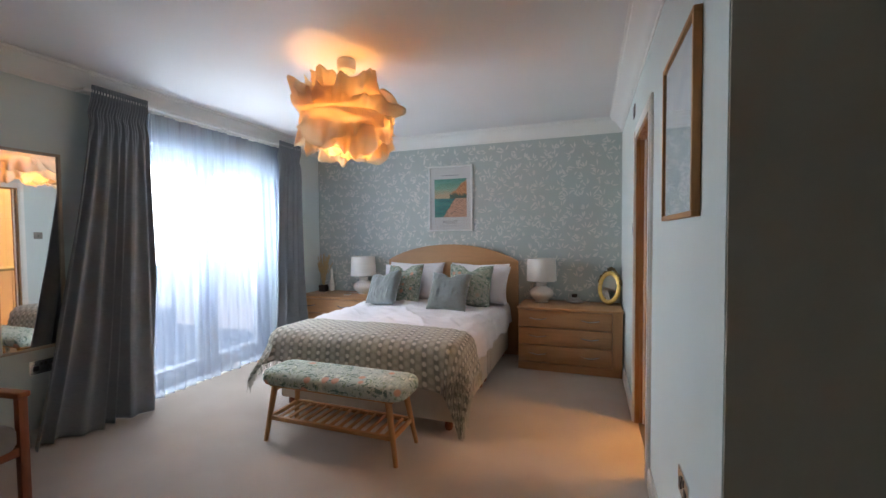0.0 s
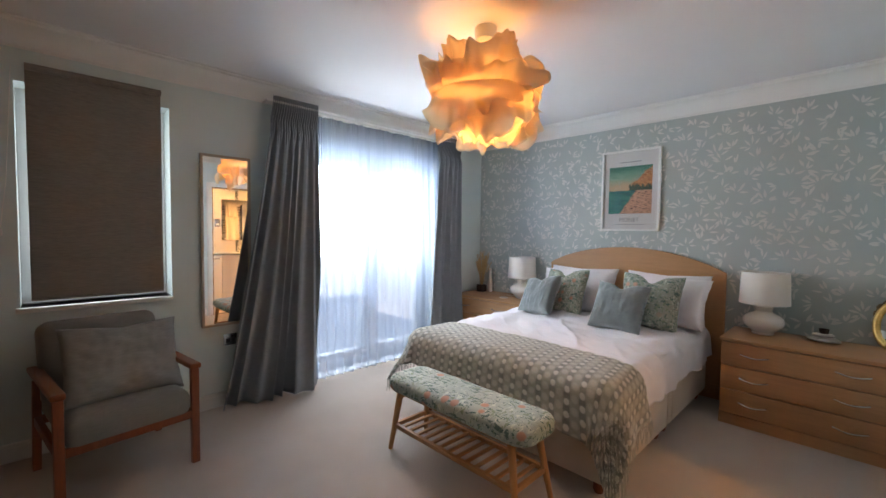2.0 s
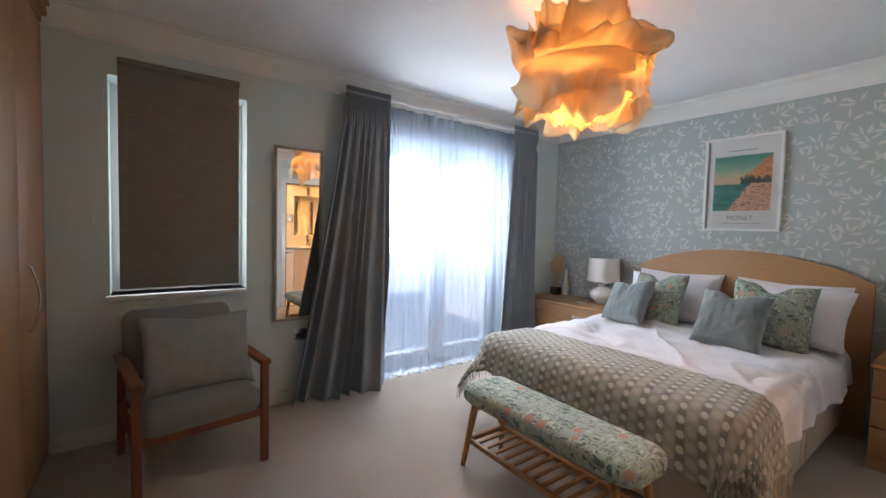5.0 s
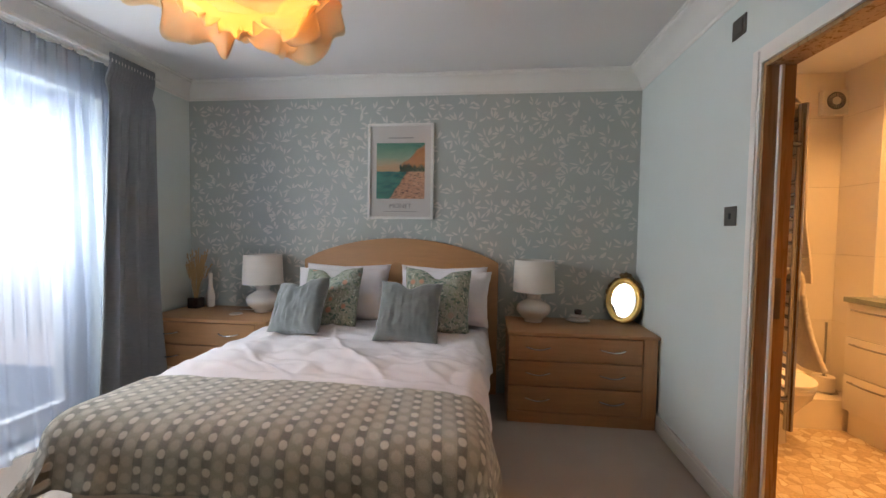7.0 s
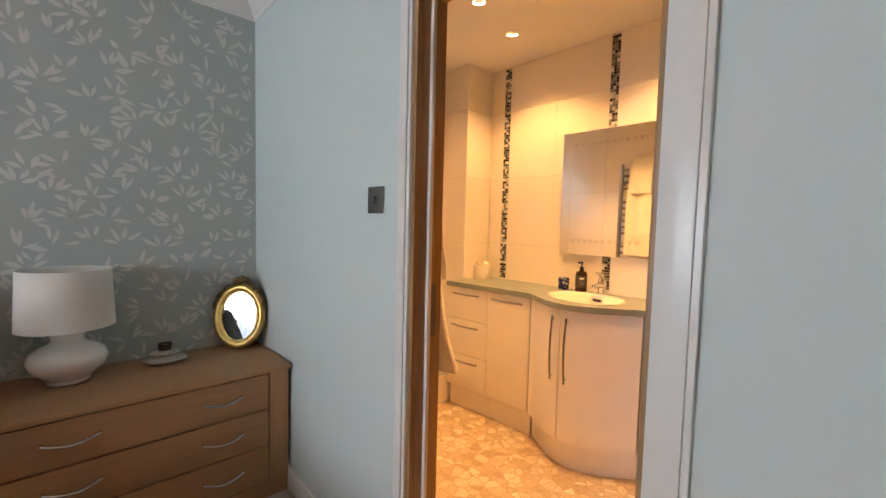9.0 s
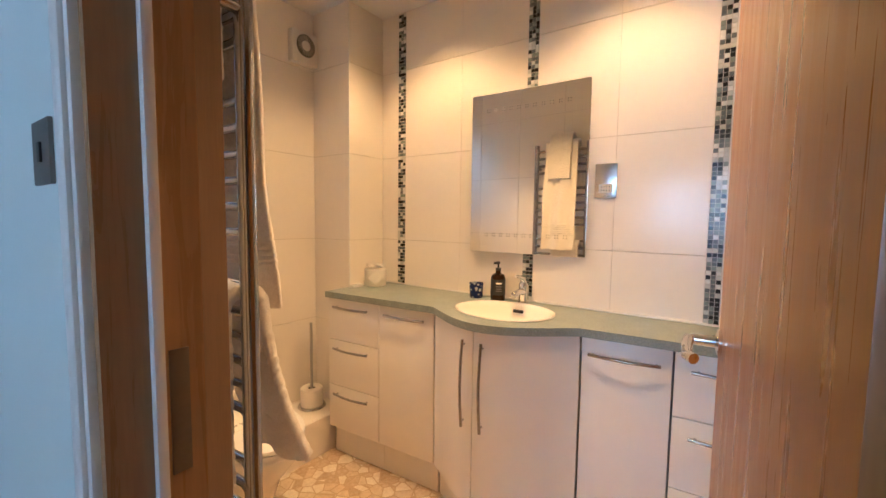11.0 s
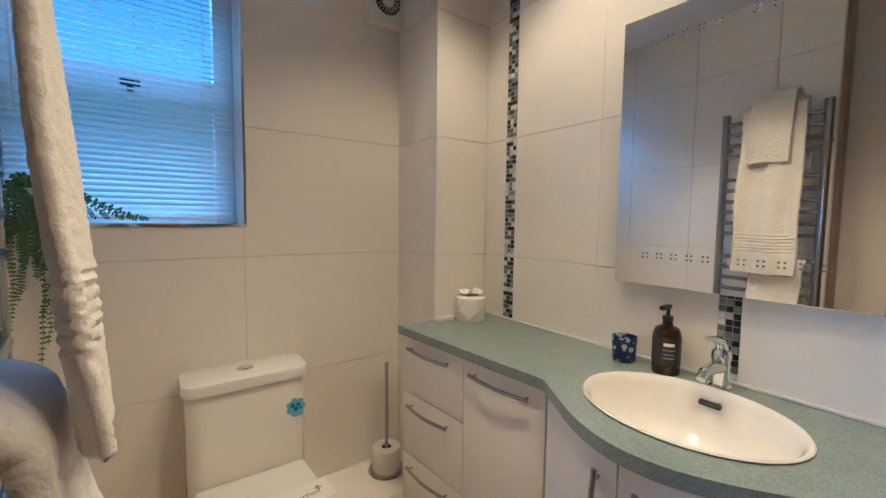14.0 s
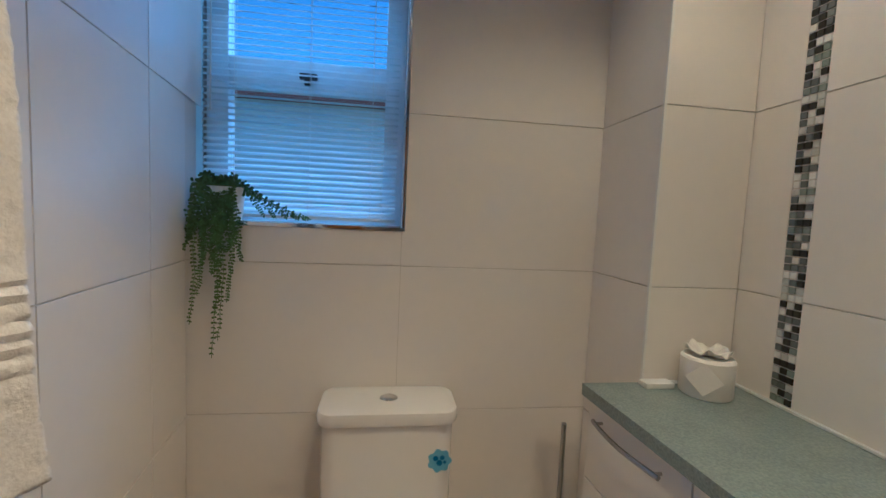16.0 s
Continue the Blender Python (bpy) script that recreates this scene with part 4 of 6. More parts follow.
def table_lamp(x, y):
    lp = thing("table_lamp", "ivory ceramic table lamp with cream drum shade, unlit", "table lamp", (x, y, TOPZ), "bedside lamps")
    part("base", bm_lathe([(0, 0), (0.062, 0), (0.068, 0.008), (0.064, 0.016), (0.085, 0.035), (0.116, 0.065), (0.125, 0.095), (0.115, 0.125), (0.085, 0.148), (0.058, 0.160), (0.050, 0.172), (0.055, 0.195), (0.058, 0.205), (0.03, 0.212), (0.012, 0.215), (0.012, 0.25), (0, 0.25)], (x, y, TOPZ), 48), CERAMIC, lp)
    shade = part("shade", bm_lathe([(0.150, 0.225), (0.152, 0.225), (0.143, 0.455), (0.141, 0.455), (0.150, 0.225)], (x, y, TOPZ), 56), SHADE, lp, "cream linen drum shade")
    part("shade_ring", joined(bm_tube([(x + 0.142 * math.cos(t), y + 0.142 * math.sin(t), TOPZ + 0.452) for t in [2 * math.pi * k / 40 for k in range(41)]], 0.002, 6), bm_tube([(x - 0.14, y, TOPZ + 0.44), (x, y, TOPZ + 0.42), (x + 0.14, y, TOPZ + 0.44)], 0.002, 6)), WHITEP, shade)
    part("bulb", bm_lathe([(0, 0.25), (0.014, 0.25), (0.016, 0.28), (0.028, 0.31), (0.028, 0.335), (0.015, 0.36), (0, 0.362)], (x, y, TOPZ), 20), WHITEP, lp)
    part("flex", bm_tube([(x + 0.06, y + 0.02, TOPZ + 0.005), (x - 0.03, y + 0.08, TOPZ + 0.004), (x - 0.12, YN - 0.02, TOPZ + 0.004), (x - 0.15, YN - 0.008, TOPZ + 0.003)], 0.003, 6), WHITEP, lp, "cream flex")
    return lp


lamp = table_lamp(-0.445, 5.675)
copy_thing(lamp, pose(-2.56, 5.66, TOPZ, 0, 0, 40))


def pebble(name, x, y, z, rx, ry, rz, seed, label):
    bm = bmesh.new()
    bmesh.ops.create_icosphere(bm, subdivisions=3, radius=1)
    for v in bm.verts:
        k = 1 + 0.14 * wob(*v.co, 1.4, seed)
        v.co = Vector((x + v.co.x * rx * k, y + v.co.y * ry * k, z + v.co.z * rz * k))
    return single(name, bm, STONE, label, "stone", "", "stacked pebbles")


pebble("pebble", -0.115, 5.70, TOPZ + 0.017, 0.088, 0.06, 0.018, 1, "large flat grey pebble on the chest")
pebble("pebble", -0.12, 5.70, TOPZ + 0.047, 0.06, 0.045, 0.015, 2, "flat grey pebble on a larger one")
holder = thing("tealight_holder", "small dark tealight holder on the pebbles", "candle holder", (-0.118, 5.70, TOPZ + 0.06))
part("cup", bm_lathe([(0, 0), (0.024, 0), (0.028, 0.03), (0.026, 0.03), (0.022, 0.006), (0, 0.006)], (-0.118, 5.70, TOPZ + 0.060), 24), SMOKE, holder)
part("candle", bm_cyl((-0.118, 5.70, TOPZ + 0.066), (-0.118, 5.70, TOPZ + 0.082), 0.019), GOLD, holder)

# Oval gilt mirror leaning in the corner of the chest.
om = thing("oval_mirror", "oval gilt table mirror with carved crest, leaning on the wall", "mirror", (0.215, 5.74, TOPZ))
OM = pose(0.212, 5.735, TOPZ + 0.165, 0, 0, -40) @ pose(0, 0, 0, -9, 0, 0)


def oval_ring(rx, rz, w, dpt, n=64, m=10):
    bm = bmesh.new()
    rings = []
    for i in range(n):
        t = 2 * math.pi * i / n
        rings.append([bm.verts.new(((rx + w * math.cos(s_)) * math.cos(t), -dpt * math.sin(s_), (rz + w * math.cos(s_)) * math.sin(t))) for s_ in [2 * math.pi * k / m for k in range(m)]])
    for i in range(n):
        a_, b_ = rings[i], rings[(i + 1) % n]
        for k in range(m):
            bm.faces.new((a_[k], a_[(k + 1) % m], b_[(k + 1) % m], b_[k]))
    bmesh.ops.recalc_face_normals(bm, faces=bm.faces)
    return bm


part("rim", turn(joined(oval_ring(0.112, 0.147, 0.020, 0.016), oval_ring(0.093, 0.128, 0.005, 0.010)), OM), GOLD, om, "polished gilt rim")
part("glass", turn(bm_prism([(0.096 * math.cos(t), 0.131 * math.sin(t)) for t in [2 * math.pi * k / 64 for k in range(64)]], -0.004, 0.0), OM @ pose(0, 0, 0, 90, 0, 0)), MIRROR, om, "clear mirror glass", False)
part("backing", turn(bm_prism([(0.118 * math.cos(t), 0.155 * math.sin(t)) for t in [2 * math.pi * k / 48 for k in range(48)]], 0.0, 0.010), OM @ pose(0, 0.016, 0, 90, 0, 0)), GILTD, om)
crest = []
rng = random.Random(3)
for k in range(46):
    t = math.pi * (0.08 + 0.84 * k / 45)
    rr = 1.0 + (0.10 if 18 < k < 28 else 0.0) + rng.uniform(0, 0.06)
    r_ = rng.uniform(0.009, 0.016) + (0.007 if 19 < k < 27 else 0)
    bm = bmesh.new()
    bmesh.ops.create_icosphere(bm, subdivisions=1, radius=r_, matrix=Matrix.Translation((0.130 * rr * math.cos(t), rng.uniform(-0.006, 0.008), 0.165 * rr * math.sin(t))))
    crest.append(bm)
part("crest", turn(joined(*crest), OM), GILTD, om, "dark carved gilt crest")

# Dried grasses in a brown cube vase.
vs = thing("vase", "brown smoked cube vase with dried straw-coloured grass", "vase", (-3.17, 5.70, TOPZ))
part("pot", joined(bm_box(-3.215, -3.125, 5.655, 5.745, TOPZ, TOPZ + 0.085, 0.008, 3)), SMOKE, vs)
part("bottle", bm_lathe([(0, 0.0), (0.03, 0), (0.035, 0.10), (0.02, 0.16), (0.016, 0.24), (0.02, 0.28), (0.017, 0.28), (0.012, 0.24), (0, 0.2)], (-3.10, 5.78, TOPZ), 24), CERAMIC, vs)
rng = random.Random(8)
plumes = []
for k in range(34):
    tx, ty = rng.uniform(-0.10, 0.12), rng.uniform(-0.09, 0.07)
    h = rng.uniform(0.30, 0.50)
    p0 = Vector((-3.17 + tx * 0.1, 5.70 + ty * 0.1, TOPZ + 0.06))
    p1 = Vector((-3.17 + tx * 0.45, 5.70 + ty * 0.45, TOPZ + h * 0.6))
    p2 = Vector((-3.17 + tx, 5.70 + ty, TOPZ + h))
    plumes.append(bm_tube([p0, p1, p2], [0.0014, 0.0018, 0.003], 5))
    for j in range(16):
        f = j / 16
        c0 = p1.lerp(p2, 0.15 + 0.85 * f)
        o = Vector((rng.uniform(-0.020, 0.020), rng.uniform(-0.020, 0.020), 0.022)) * (1.15 - 0.7 * f)
        plumes.append(bm_tube([c0, c0 + o], [0.0034, 0.0012], 4))
tagged(part("dried_grass", joined(*plumes), GRASSES, vs, "dried straw-coloured grass plumes"), kind="stuff")
single("coaster", bm_cyl((-2.70, 5.52, TOPZ), (-2.70, 5.52, TOPZ + 0.006), 0.047, seg=32), CERAMIC, "round pale coaster on the chest", "coaster")


# ---- pictures and wall mirror ----
def framed(name, label, cat, m, w, h, fw, fd, fmat, inner, glass=True):
    """A frame in its own xz plane facing -y at the pose m."""
    pc = thing(name, label, cat, m.translation)
    bars = [(-w / 2, w / 2, h / 2 - fw, h / 2), (-w / 2, w / 2, -h / 2, -h / 2 + fw), (-w / 2, -w / 2 + fw, -h / 2 + fw, h / 2 - fw), (w / 2 - fw, w / 2, -h / 2 + fw, h / 2 - fw)]
    part("frame", turn(joined(*[bm_box(x0_, x1_, -fd, 0, z0_, z1_, 0.002) for x0_, x1_, z0_, z1_ in bars]), m), fmat, pc)
    part("print_sheet" if glass else "glass", turn(bm_box(-w / 2 + fw, w / 2 - fw, -fd * 0.5, -0.003, -h / 2 + fw, h / 2 - fw), m), inner, pc, smooth=False)
    if glass:
        g = part("glazing", turn(bm_box(-w / 2 + fw, w / 2 - fw, -fd * 0.72, -fd * 0.66, -h / 2 + fw, h / 2 - fw), m), GLASS, pc, smooth=False)
        g.visible_shadow = False
    return pc


PRINTW = plain("off-white poster paper", srgb("d8d3cf"), 0.7, vary=0.02)


def seascape_mat():
    """Loose painted bay: green sky, orange cliff, dark trees, teal water and a pink shore with rocks."""
    n = Nodes("painted bay print", 0.6)
    tc = n.t.nodes.new("ShaderNodeTexCoord").outputs["Generated"]
    sep = n.t.nodes.new("ShaderNodeSeparateXYZ")
    n.link(tc, sep.inputs[0])
    x, z = sep.outputs[0], sep.outputs[2]
    br = n.math("MULTIPLY", n.math("SUBTRACT", n.noise(20.0, None, 4.0), 0.5), 0.20)
    fine_ = n.math("MULTIPLY", n.math("SUBTRACT", n.noise(70.0, n.scaled(1, 1, 0.4), 2.0), 0.5), 0.30)

    def step(v):
        return n.ramp(v, (0.0, (0, 0, 0)), (0.02, (1, 1, 1)))

    zz = n.math("ADD", z, br)
    col = n.ramp(zz, (0.58, srgb("cfae8c")), (0.74, srgb("8fae96")), (0.95, srgb("4f8f7c")))
    cliff_top = n.math("ADD", n.math("MULTIPLY", x, 0.75), n.math("ADD", 0.24, br))
    cliff = n.math("MULTIPLY", step(n.math("SUBTRACT", cliff_top, z)), step(n.math("SUBTRACT", n.math("ADD", x, br), 0.52)))
    col = n.mix(cliff, col, n.ramp(n.noise(45.0, None, 4.0), (0.35, srgb("b06a48")), (0.6, srgb("d99a68"))))
    trees = n.math("MULTIPLY", step(n.math("SUBTRACT", n.math("ADD", 0.60, fine_), z)), step(n.math("SUBTRACT", n.math("ADD", x, br), 0.45)))
    col = n.mix(trees, col, srgb("4f5f50"))
    low = step(n.math("SUBTRACT", n.math("ADD", 0.50, n.math("MULTIPLY", br, 0.2)), z))
    sea = n.ramp(n.noise(30.0, n.scaled(0.5, 1, 2), 3.0), (0.35, srgb("2f6f70")), (0.65, srgb("4f9484")))
    col = n.mix(low, col, sea)
    shore = n.ramp(n.noise(55.0, n.scaled(0.6, 1, 2.2), 3.0), (0.36, srgb("5a4a48")), (0.44, srgb("c9957a")), (0.7, srgb("dfb094")))
    line = n.math("SUBTRACT", n.math("ADD", x, n.math("MULTIPLY", br, 0.6)), n.math("ADD", 0.26, n.math("MULTIPLY", z, 0.75)))
    col = n.mix(n.math("MULTIPLY", step(line), low), col, shore)
    n.colour(col)
    return n.m


PM = pose(-1.491, YN - 0.001, 1.745)
poster = framed("framed_poster", "white framed art poster of a rocky bay on the papered wall", "picture", PM, 0.53, 0.755, 0.02, 0.028, WHITEP, PRINTW)
part("painting", turn(bm_box(-0.195, 0.195, -0.0155, -0.0135, -0.215, 0.225), PM), seascape_mat(), poster, "printed painting of a bay")
INKG = plain("grey ink", (0.25, 0.24, 0.24, 1), 0.8)
lettering("MONET", 0.052, PM @ pose(0, -0.0155, -0.290, 90, 0, 0), INKG, poster)
part("caption", turn(bm_box(-0.14, 0.14, -0.0155, -0.0140, -0.318, -0.315), PM), INKG, poster, "thin line of unreadable print")
part("caption", turn(bm_box(-0.10, 0.10, -0.0155, -0.0140, 0.262, 0.268), PM), INKG, poster, "thin line of unreadable print")


def pale_print_mat():
    n = Nodes("pale blue seascape print", 0.7)
    a_ = n.noise(5.0, n.scaled(1, 1, 1.6), 4.0, 0.6, 0.8)
    n.colour(n.mix(0.6, srgb("c9d3d6"), n.ramp(a_, (0.35, srgb("7f97b0")), (0.48, srgb("c3cdd2")), (0.7, srgb("d9d9d6")))))
    return n.m


framed("framed_print", "oak framed pale blue print on the partition wall", "picture", pose(XE - 0.001, 2.99, 1.685, 0, 0, -90), 0.53, 0.61, 0.018, 0.024, BENCHW, pale_print_mat())
framed("wall_mirror", "tall narrow mirror in a pale wooden frame", "mirror", pose(XW + 0.001, 2.885, 1.25, 0, 0, 90), 0.345, 1.27, 0.018, 0.022, plain("limed wood frame", srgb("b9aa97"), 0.5, vary=0.1), MIRROR, False)

# ---- armchair ----
AC = pose(-2.855, 2.175, 0, 0, 0, 8) @ Matrix.Diagonal((1.05, 1.01, 1.0, 1))
ac = thing("armchair", "dark teak armchair with grey upholstered seat and back", "armchair", (-2.915, 2.185, 0))


def chair_part(name, bm, material, label="", parent=None):
    return part(name, turn(bm, AC), material, parent or ac, label)


for lx, ly in ((0.275, 0.285), (0.275, -0.285)):
    chair_part("front_leg", bm_box(lx - 0.017, lx + 0.017, ly - 0.02, ly + 0.02, 0, 0.565, 0.006), TEAK)
    chair_part("rear_leg", turn(bm_box(-0.018, 0.018, ly - 0.018, ly + 0.018, 0, 0.52, 0.005), pose(-0.29, 0, 0, 0, 8, 0)), TEAK)
    chair_part("arm", joined(bm_box(-0.30, 0.302, ly - 0.028, ly + 0.028, 0.548, 0.578, 0.010, 3)), TEAKX)
    chair_part("side_rail", bm_box(-0.27, 0.26, ly - 0.013, ly + 0.013, 0.265, 0.315, 0.004), TEAKX)
chair_part("front_rail", bm_box(0.262, 0.288, -0.265, 0.265, 0.265, 0.31, 0.004), TEAK)
chair_part("back_rail", bm_box(-0.265, -0.24, -0.27, 0.27, 0.265, 0.31, 0.004), TEAK)
chair_part("seat_cushion", turn(bm_pad(-0.27, 0.30, -0.268, 0.268, 0.0, 0.13, 0.05), pose(0, 0, 0.315, 0, 2, 0)), CHAIRF, "grey upholstered seat cushion")
chair_part("back_cushion", turn(bm_pad(-0.04, 0.415, -0.275, 0.275, 0, 0.10, 0.06), pose(-0.235, 0, 0.40, 0, -106, 0) @ pose(0, 0, 0, 180, 0, 0)), CHAIRF, "grey upholstered back cushion")
chair_part("back_frame", turn(bm_box(-0.02, 0.37, -0.24, 0.24, 0.002, 0.022, 0.006), pose(-0.235, 0, 0.40, 0, -106, 0)), TEAK)
cush = single("cushion", bm_pillow(0.54, 0.43, 0.15, 31, 0.7, 0.06), CUSHG, "plain grey linen cushion on the armchair", "cushion")
cush.matrix_basis = AC @ pose(0.03, 0.03, 0.605, 0, 0, 90) @ pose(0, 0, 0, -24, 0, 0) @ pose(0, 0, 0, 0, 1, 0)


# ---- sockets, switch, vent ----
def plate(name, label, cat, m, w, h, material, bits):
    pt = thing(name, label, cat, m.translation)
    part("plate", turn(bm_box(-w / 2, w / 2, -0.006, 0, -h / 2, h / 2, 0.002), m), material, pt)
    for nm, (x0_, x1_, z0_, z1_), mt in bits:
        part(nm, turn(bm_box(x0_, x1_, -0.009, -0.005, z0_, z1_, 0.001), m), mt, pt)
    return pt


plate("light_switch", "dark metal single light switch by the door", "light switch", pose(XE, 4.648, 1.362, 0, 0, -90), 0.092, 0.090, BRASS, [("rocker", (-0.008, 0.008, -0.014, 0.014), BLACKP)])
plate("wall_vent", "dark metal square plate high on the wall", "thermostat", pose(XE, 4.64, 2.213, 0, 0, -90), 0.10, 0.088, BRASS, [("cover", (-0.03, 0.03, -0.028, 0.028), BRASS)])
sock = [("rocker", (-0.018, -0.006, 0.008, 0.030), BLACKP), ("rocker", (0.006, 0.018, 0.008, 0.030), BLACKP), ("insert", (-0.055, -0.025, -0.022, 0.008), BLACKP), ("insert", (0.025, 0.055, -0.022, 0.008), BLACKP)]
plate("power_socket", "brushed steel double socket below the mirror", "socket", pose(XW, 2.93, 0.50, 0, 0, 90), 0.146, 0.086, STEELH, sock)
plate("power_socket", "brushed steel double socket low on the wall", "socket", pose(XE, 2.89, 0.47, 0, 0, -90), 0.146, 0.086, STEELH, sock)

# ---- the bathroom shell ----
wbe = structure("wall_bath_east", bm_box(BX1, BX1 + 0.12, 2.49, BYN + 0.3, -0.2, CEIL), GROUT, "ivory tiled bathroom wall with mosaic bands", "wall")
WX1, WZ0, WZ1 = 1.105, 1.265, 2.25
wbn = structure("wall_bath_north", joined(bm_box(BX0 - 0.1, BX1, BYN, BYN + 0.28, -0.2, WZ0), bm_box(WX1, BX1, BYN, BYN + 0.28, WZ0, CEIL), bm_box(BX0 - 0.1, WX1, BYN, BYN + 0.28, WZ1, CEIL)), GROUT, "ivory tiled bathroom wall with a window", "wall")
wbw = structure("wall_bath_west", joined(bm_prism([(BX0 - 0.003, DOOR[1]), (BX0 + 0.006, DOOR[1]), (BX0 + 0.006, 4.675), (0.588, 4.675), (0.419, BYN + 0.2), (BX0 - 0.06, BYN + 0.2)], -0.2, CEIL), bm_box(BX0 - 0.003, BX0 + 0.004, 2.6, DOOR[0] - 0.06, -0.2, CEIL), bm_box(BX0 - 0.003, BX0 + 0.004, DOOR[0] - 0.06, DOOR[1] - 0.001, DOOR[2] + 0.06, CEIL)), GROUT, "ivory tiled partition wall", "wall")
structure("wall_reveal", bm_box(BX0 - 0.1, BX0 + 0.004, BYN + 0.2, BYN + 0.28, WZ0, WZ1), GROUT, "window reveal", "wall")
wbx = structure("wall_bath_boxing", bm_box(1.785, BX1, 5.645, BYN, -0.1, CEIL), GROUT, "tiled pipe boxing in the corner", "wall")
structure("floor_bath", bm_box(BX0 - 0.06, BX1, 2.59, BYN, BFL - 0.1, BFL), PEBBLE, "beige broken-stone patterned vinyl floor", "floor")
structure("threshold_strip", bm_box(XE + 0.02, XE + 0.06, DOOR[0] + 0.022, DOOR[1] - 0.022, -0.02, 0.006, 0.003), BRASS, "dark metal threshold strip", "threshold")
ledge = structure("ledge_boxing", bm_box(1.25, 1.780, 5.665, BYN - 0.0045, BFL, 0.15, 0.003), TILE, "low ivory tiled pipe ledge", "ledge")
ROWS_Z = [-0.06, 0.155, 0.65, 1.145, 1.64, 2.145, CEIL]
TILE_MESHES = {}


def tile(parent, axis, at, u0, u1, z0_, z1_, sign):
    """One glazed tile, 4 mm proud of its wall."""
    g, key = 0.0011, (axis, round(u1 - u0, 3), round(z1_ - z0_, 3), sign)
    w, h = (u1 - u0) / 2 - 0.0007, (z1_ - z0_) / 2 - g
    if key not in TILE_MESHES:
        bm = bm_box(-w, w, -0.004, 0.0, -h, h)
        bmesh.ops.bevel(bm, geom=[e for e in bm.edges if all(v.co.y < -0.003 for v in e.verts) and abs(e.verts[0].co.z - e.verts[1].co.z) < 1e-5], offset=0.0012, segments=1, affect="EDGES")
        TILE_MESHES[key] = mesh_of("tile", turn(bm, pose(0, 0, 0, 0, 0, {"N": 0, "E": -90, "W": 90}[axis])), TILE, False)
    ob = new("tile", TILE_MESHES[key])
    ob.parent = parent
    c_ = ((u0 + u1) / 2, (z0_ + z1_) / 2)
    ob.location = (c_[0], at, c_[1]) if axis == "N" else (at, c_[0], c_[1])
    if sign == 2:
        ob.location.x, ob.rotation_euler.z = 0.588 - 0.1135 * (c_[0] - 4.675), 0.1135
    return ob


STRIPS = [(5.458, 5.514), (4.634, 4.688), (3.868, 3.920)]
cols_e = [(5.514, 5.644), (5.063, 5.458), (4.688, 5.063), (4.268, 4.634), (3.920, 4.268), (3.47, 3.868), (3.07, 3.47), (2.6, 3.07)]
for u0, u1 in cols_e:
    for z0_, z1_ in zip(ROWS_Z, ROWS_Z[1:]):
        tile(wbe, "E", BX1, u0, u1, z0_, z1_, -1)
for u0, u1 in ((BX0 + 0.004, 1.105), (1.105, 1.785)):
    for z0_, z1_ in zip(ROWS_Z, ROWS_Z[1:]):
        if u1 <= WX1 + 0.001:
            if z0_ >= WZ0 - 0.001 and z1_ <= WZ1:
                continue
            if z0_ < WZ0 < z1_:
                z1_ = WZ0
            elif z0_ < WZ1 < z1_:
                z0_ = WZ1
            elif z1_ > WZ0 and z0_ < WZ1:
                continue
        tile(wbn, "N", BYN, u0, u1, z0_, z1_, 1)
for u0, u1 in ((4.678, 4.92), (4.92, 5.32), (5.32, 5.717), (5.717, 6.16)):
    for z0_, z1_ in zip(ROWS_Z, ROWS_Z[1:]):
        if u1 > BYN and z1_ < 1.2:
            u1_ = BYN - 0.006
        else:
            u1_ = u1 if z0_ > 1.2 or u1 < BYN else BYN - 0.006
        tile(wbw, "W", BX0 + 0.004, u0, u1_, z0_, z1_, 2)
for u0, u1 in ((2.6, 3.1), (3.1, 3.69)):
    for z0_, z1_ in zip(ROWS_Z, ROWS_Z[1:]):
        tile(wbw, "W", BX0 + 0.004, u0, u1, z0_, z1_, 1)
for z0_, z1_ in zip(ROWS_Z, ROWS_Z[1:]):
    tile(wbx, "E", 1.785, 5.647, BYN - 0.006, z0_, z1_, -1)
    tile(wbx, "N", 5.645, 1.785, BX1 - 0.006, z0_, z1_, 1)
structure("trim_tile_corner", bm_box(1.777, 1.785, 5.637, 5.645, BFL, CEIL, 0.002), WHITEP, "white tile edge bead", "trim")

# Mosaic bands, three small tiles wide.
MOS = [plain("mosaic " + k, srgb(h), 0.15, vary=0.15, scale=40, bump=0.05) for k, h in (("black", "2b2d2e"), ("grey", "6f7476"), ("sage", "8d978f"), ("pearl", "cfd0ca"), ("white", "ecebe6"))]
rng = random.Random(21)
mos_mesh = []
for mt in MOS:
    bm = bm_box(-0.004, 0.0, -0.0077, 0.0077, -0.0077, 0.0077)
    mos_mesh.append(mesh_of("mosaic_tile", bm, mt, False))
for y0_, y1_ in STRIPS:
    band = part("mosaic_band", bm_box(BX1 - 0.0012, BX1, y0_, y1_, BFL + 0.9, CEIL), GROUT, wbe, "black, grey and white glass mosaic band", False)
    step = (y1_ - y0_) / 3
    nz = int((CEIL - 0.875) / step)
    for j in range(nz):
        for k in range(3):
            ob = new("mosaic_tile", mos_mesh[rng.choices(range(5), (30, 28, 14, 14, 14))[0]])
            ob.parent = band
            ob.location = (BX1 - 0.0012, y0_ + step * (k + 0.5), 0.88 + step * (j + 0.5))

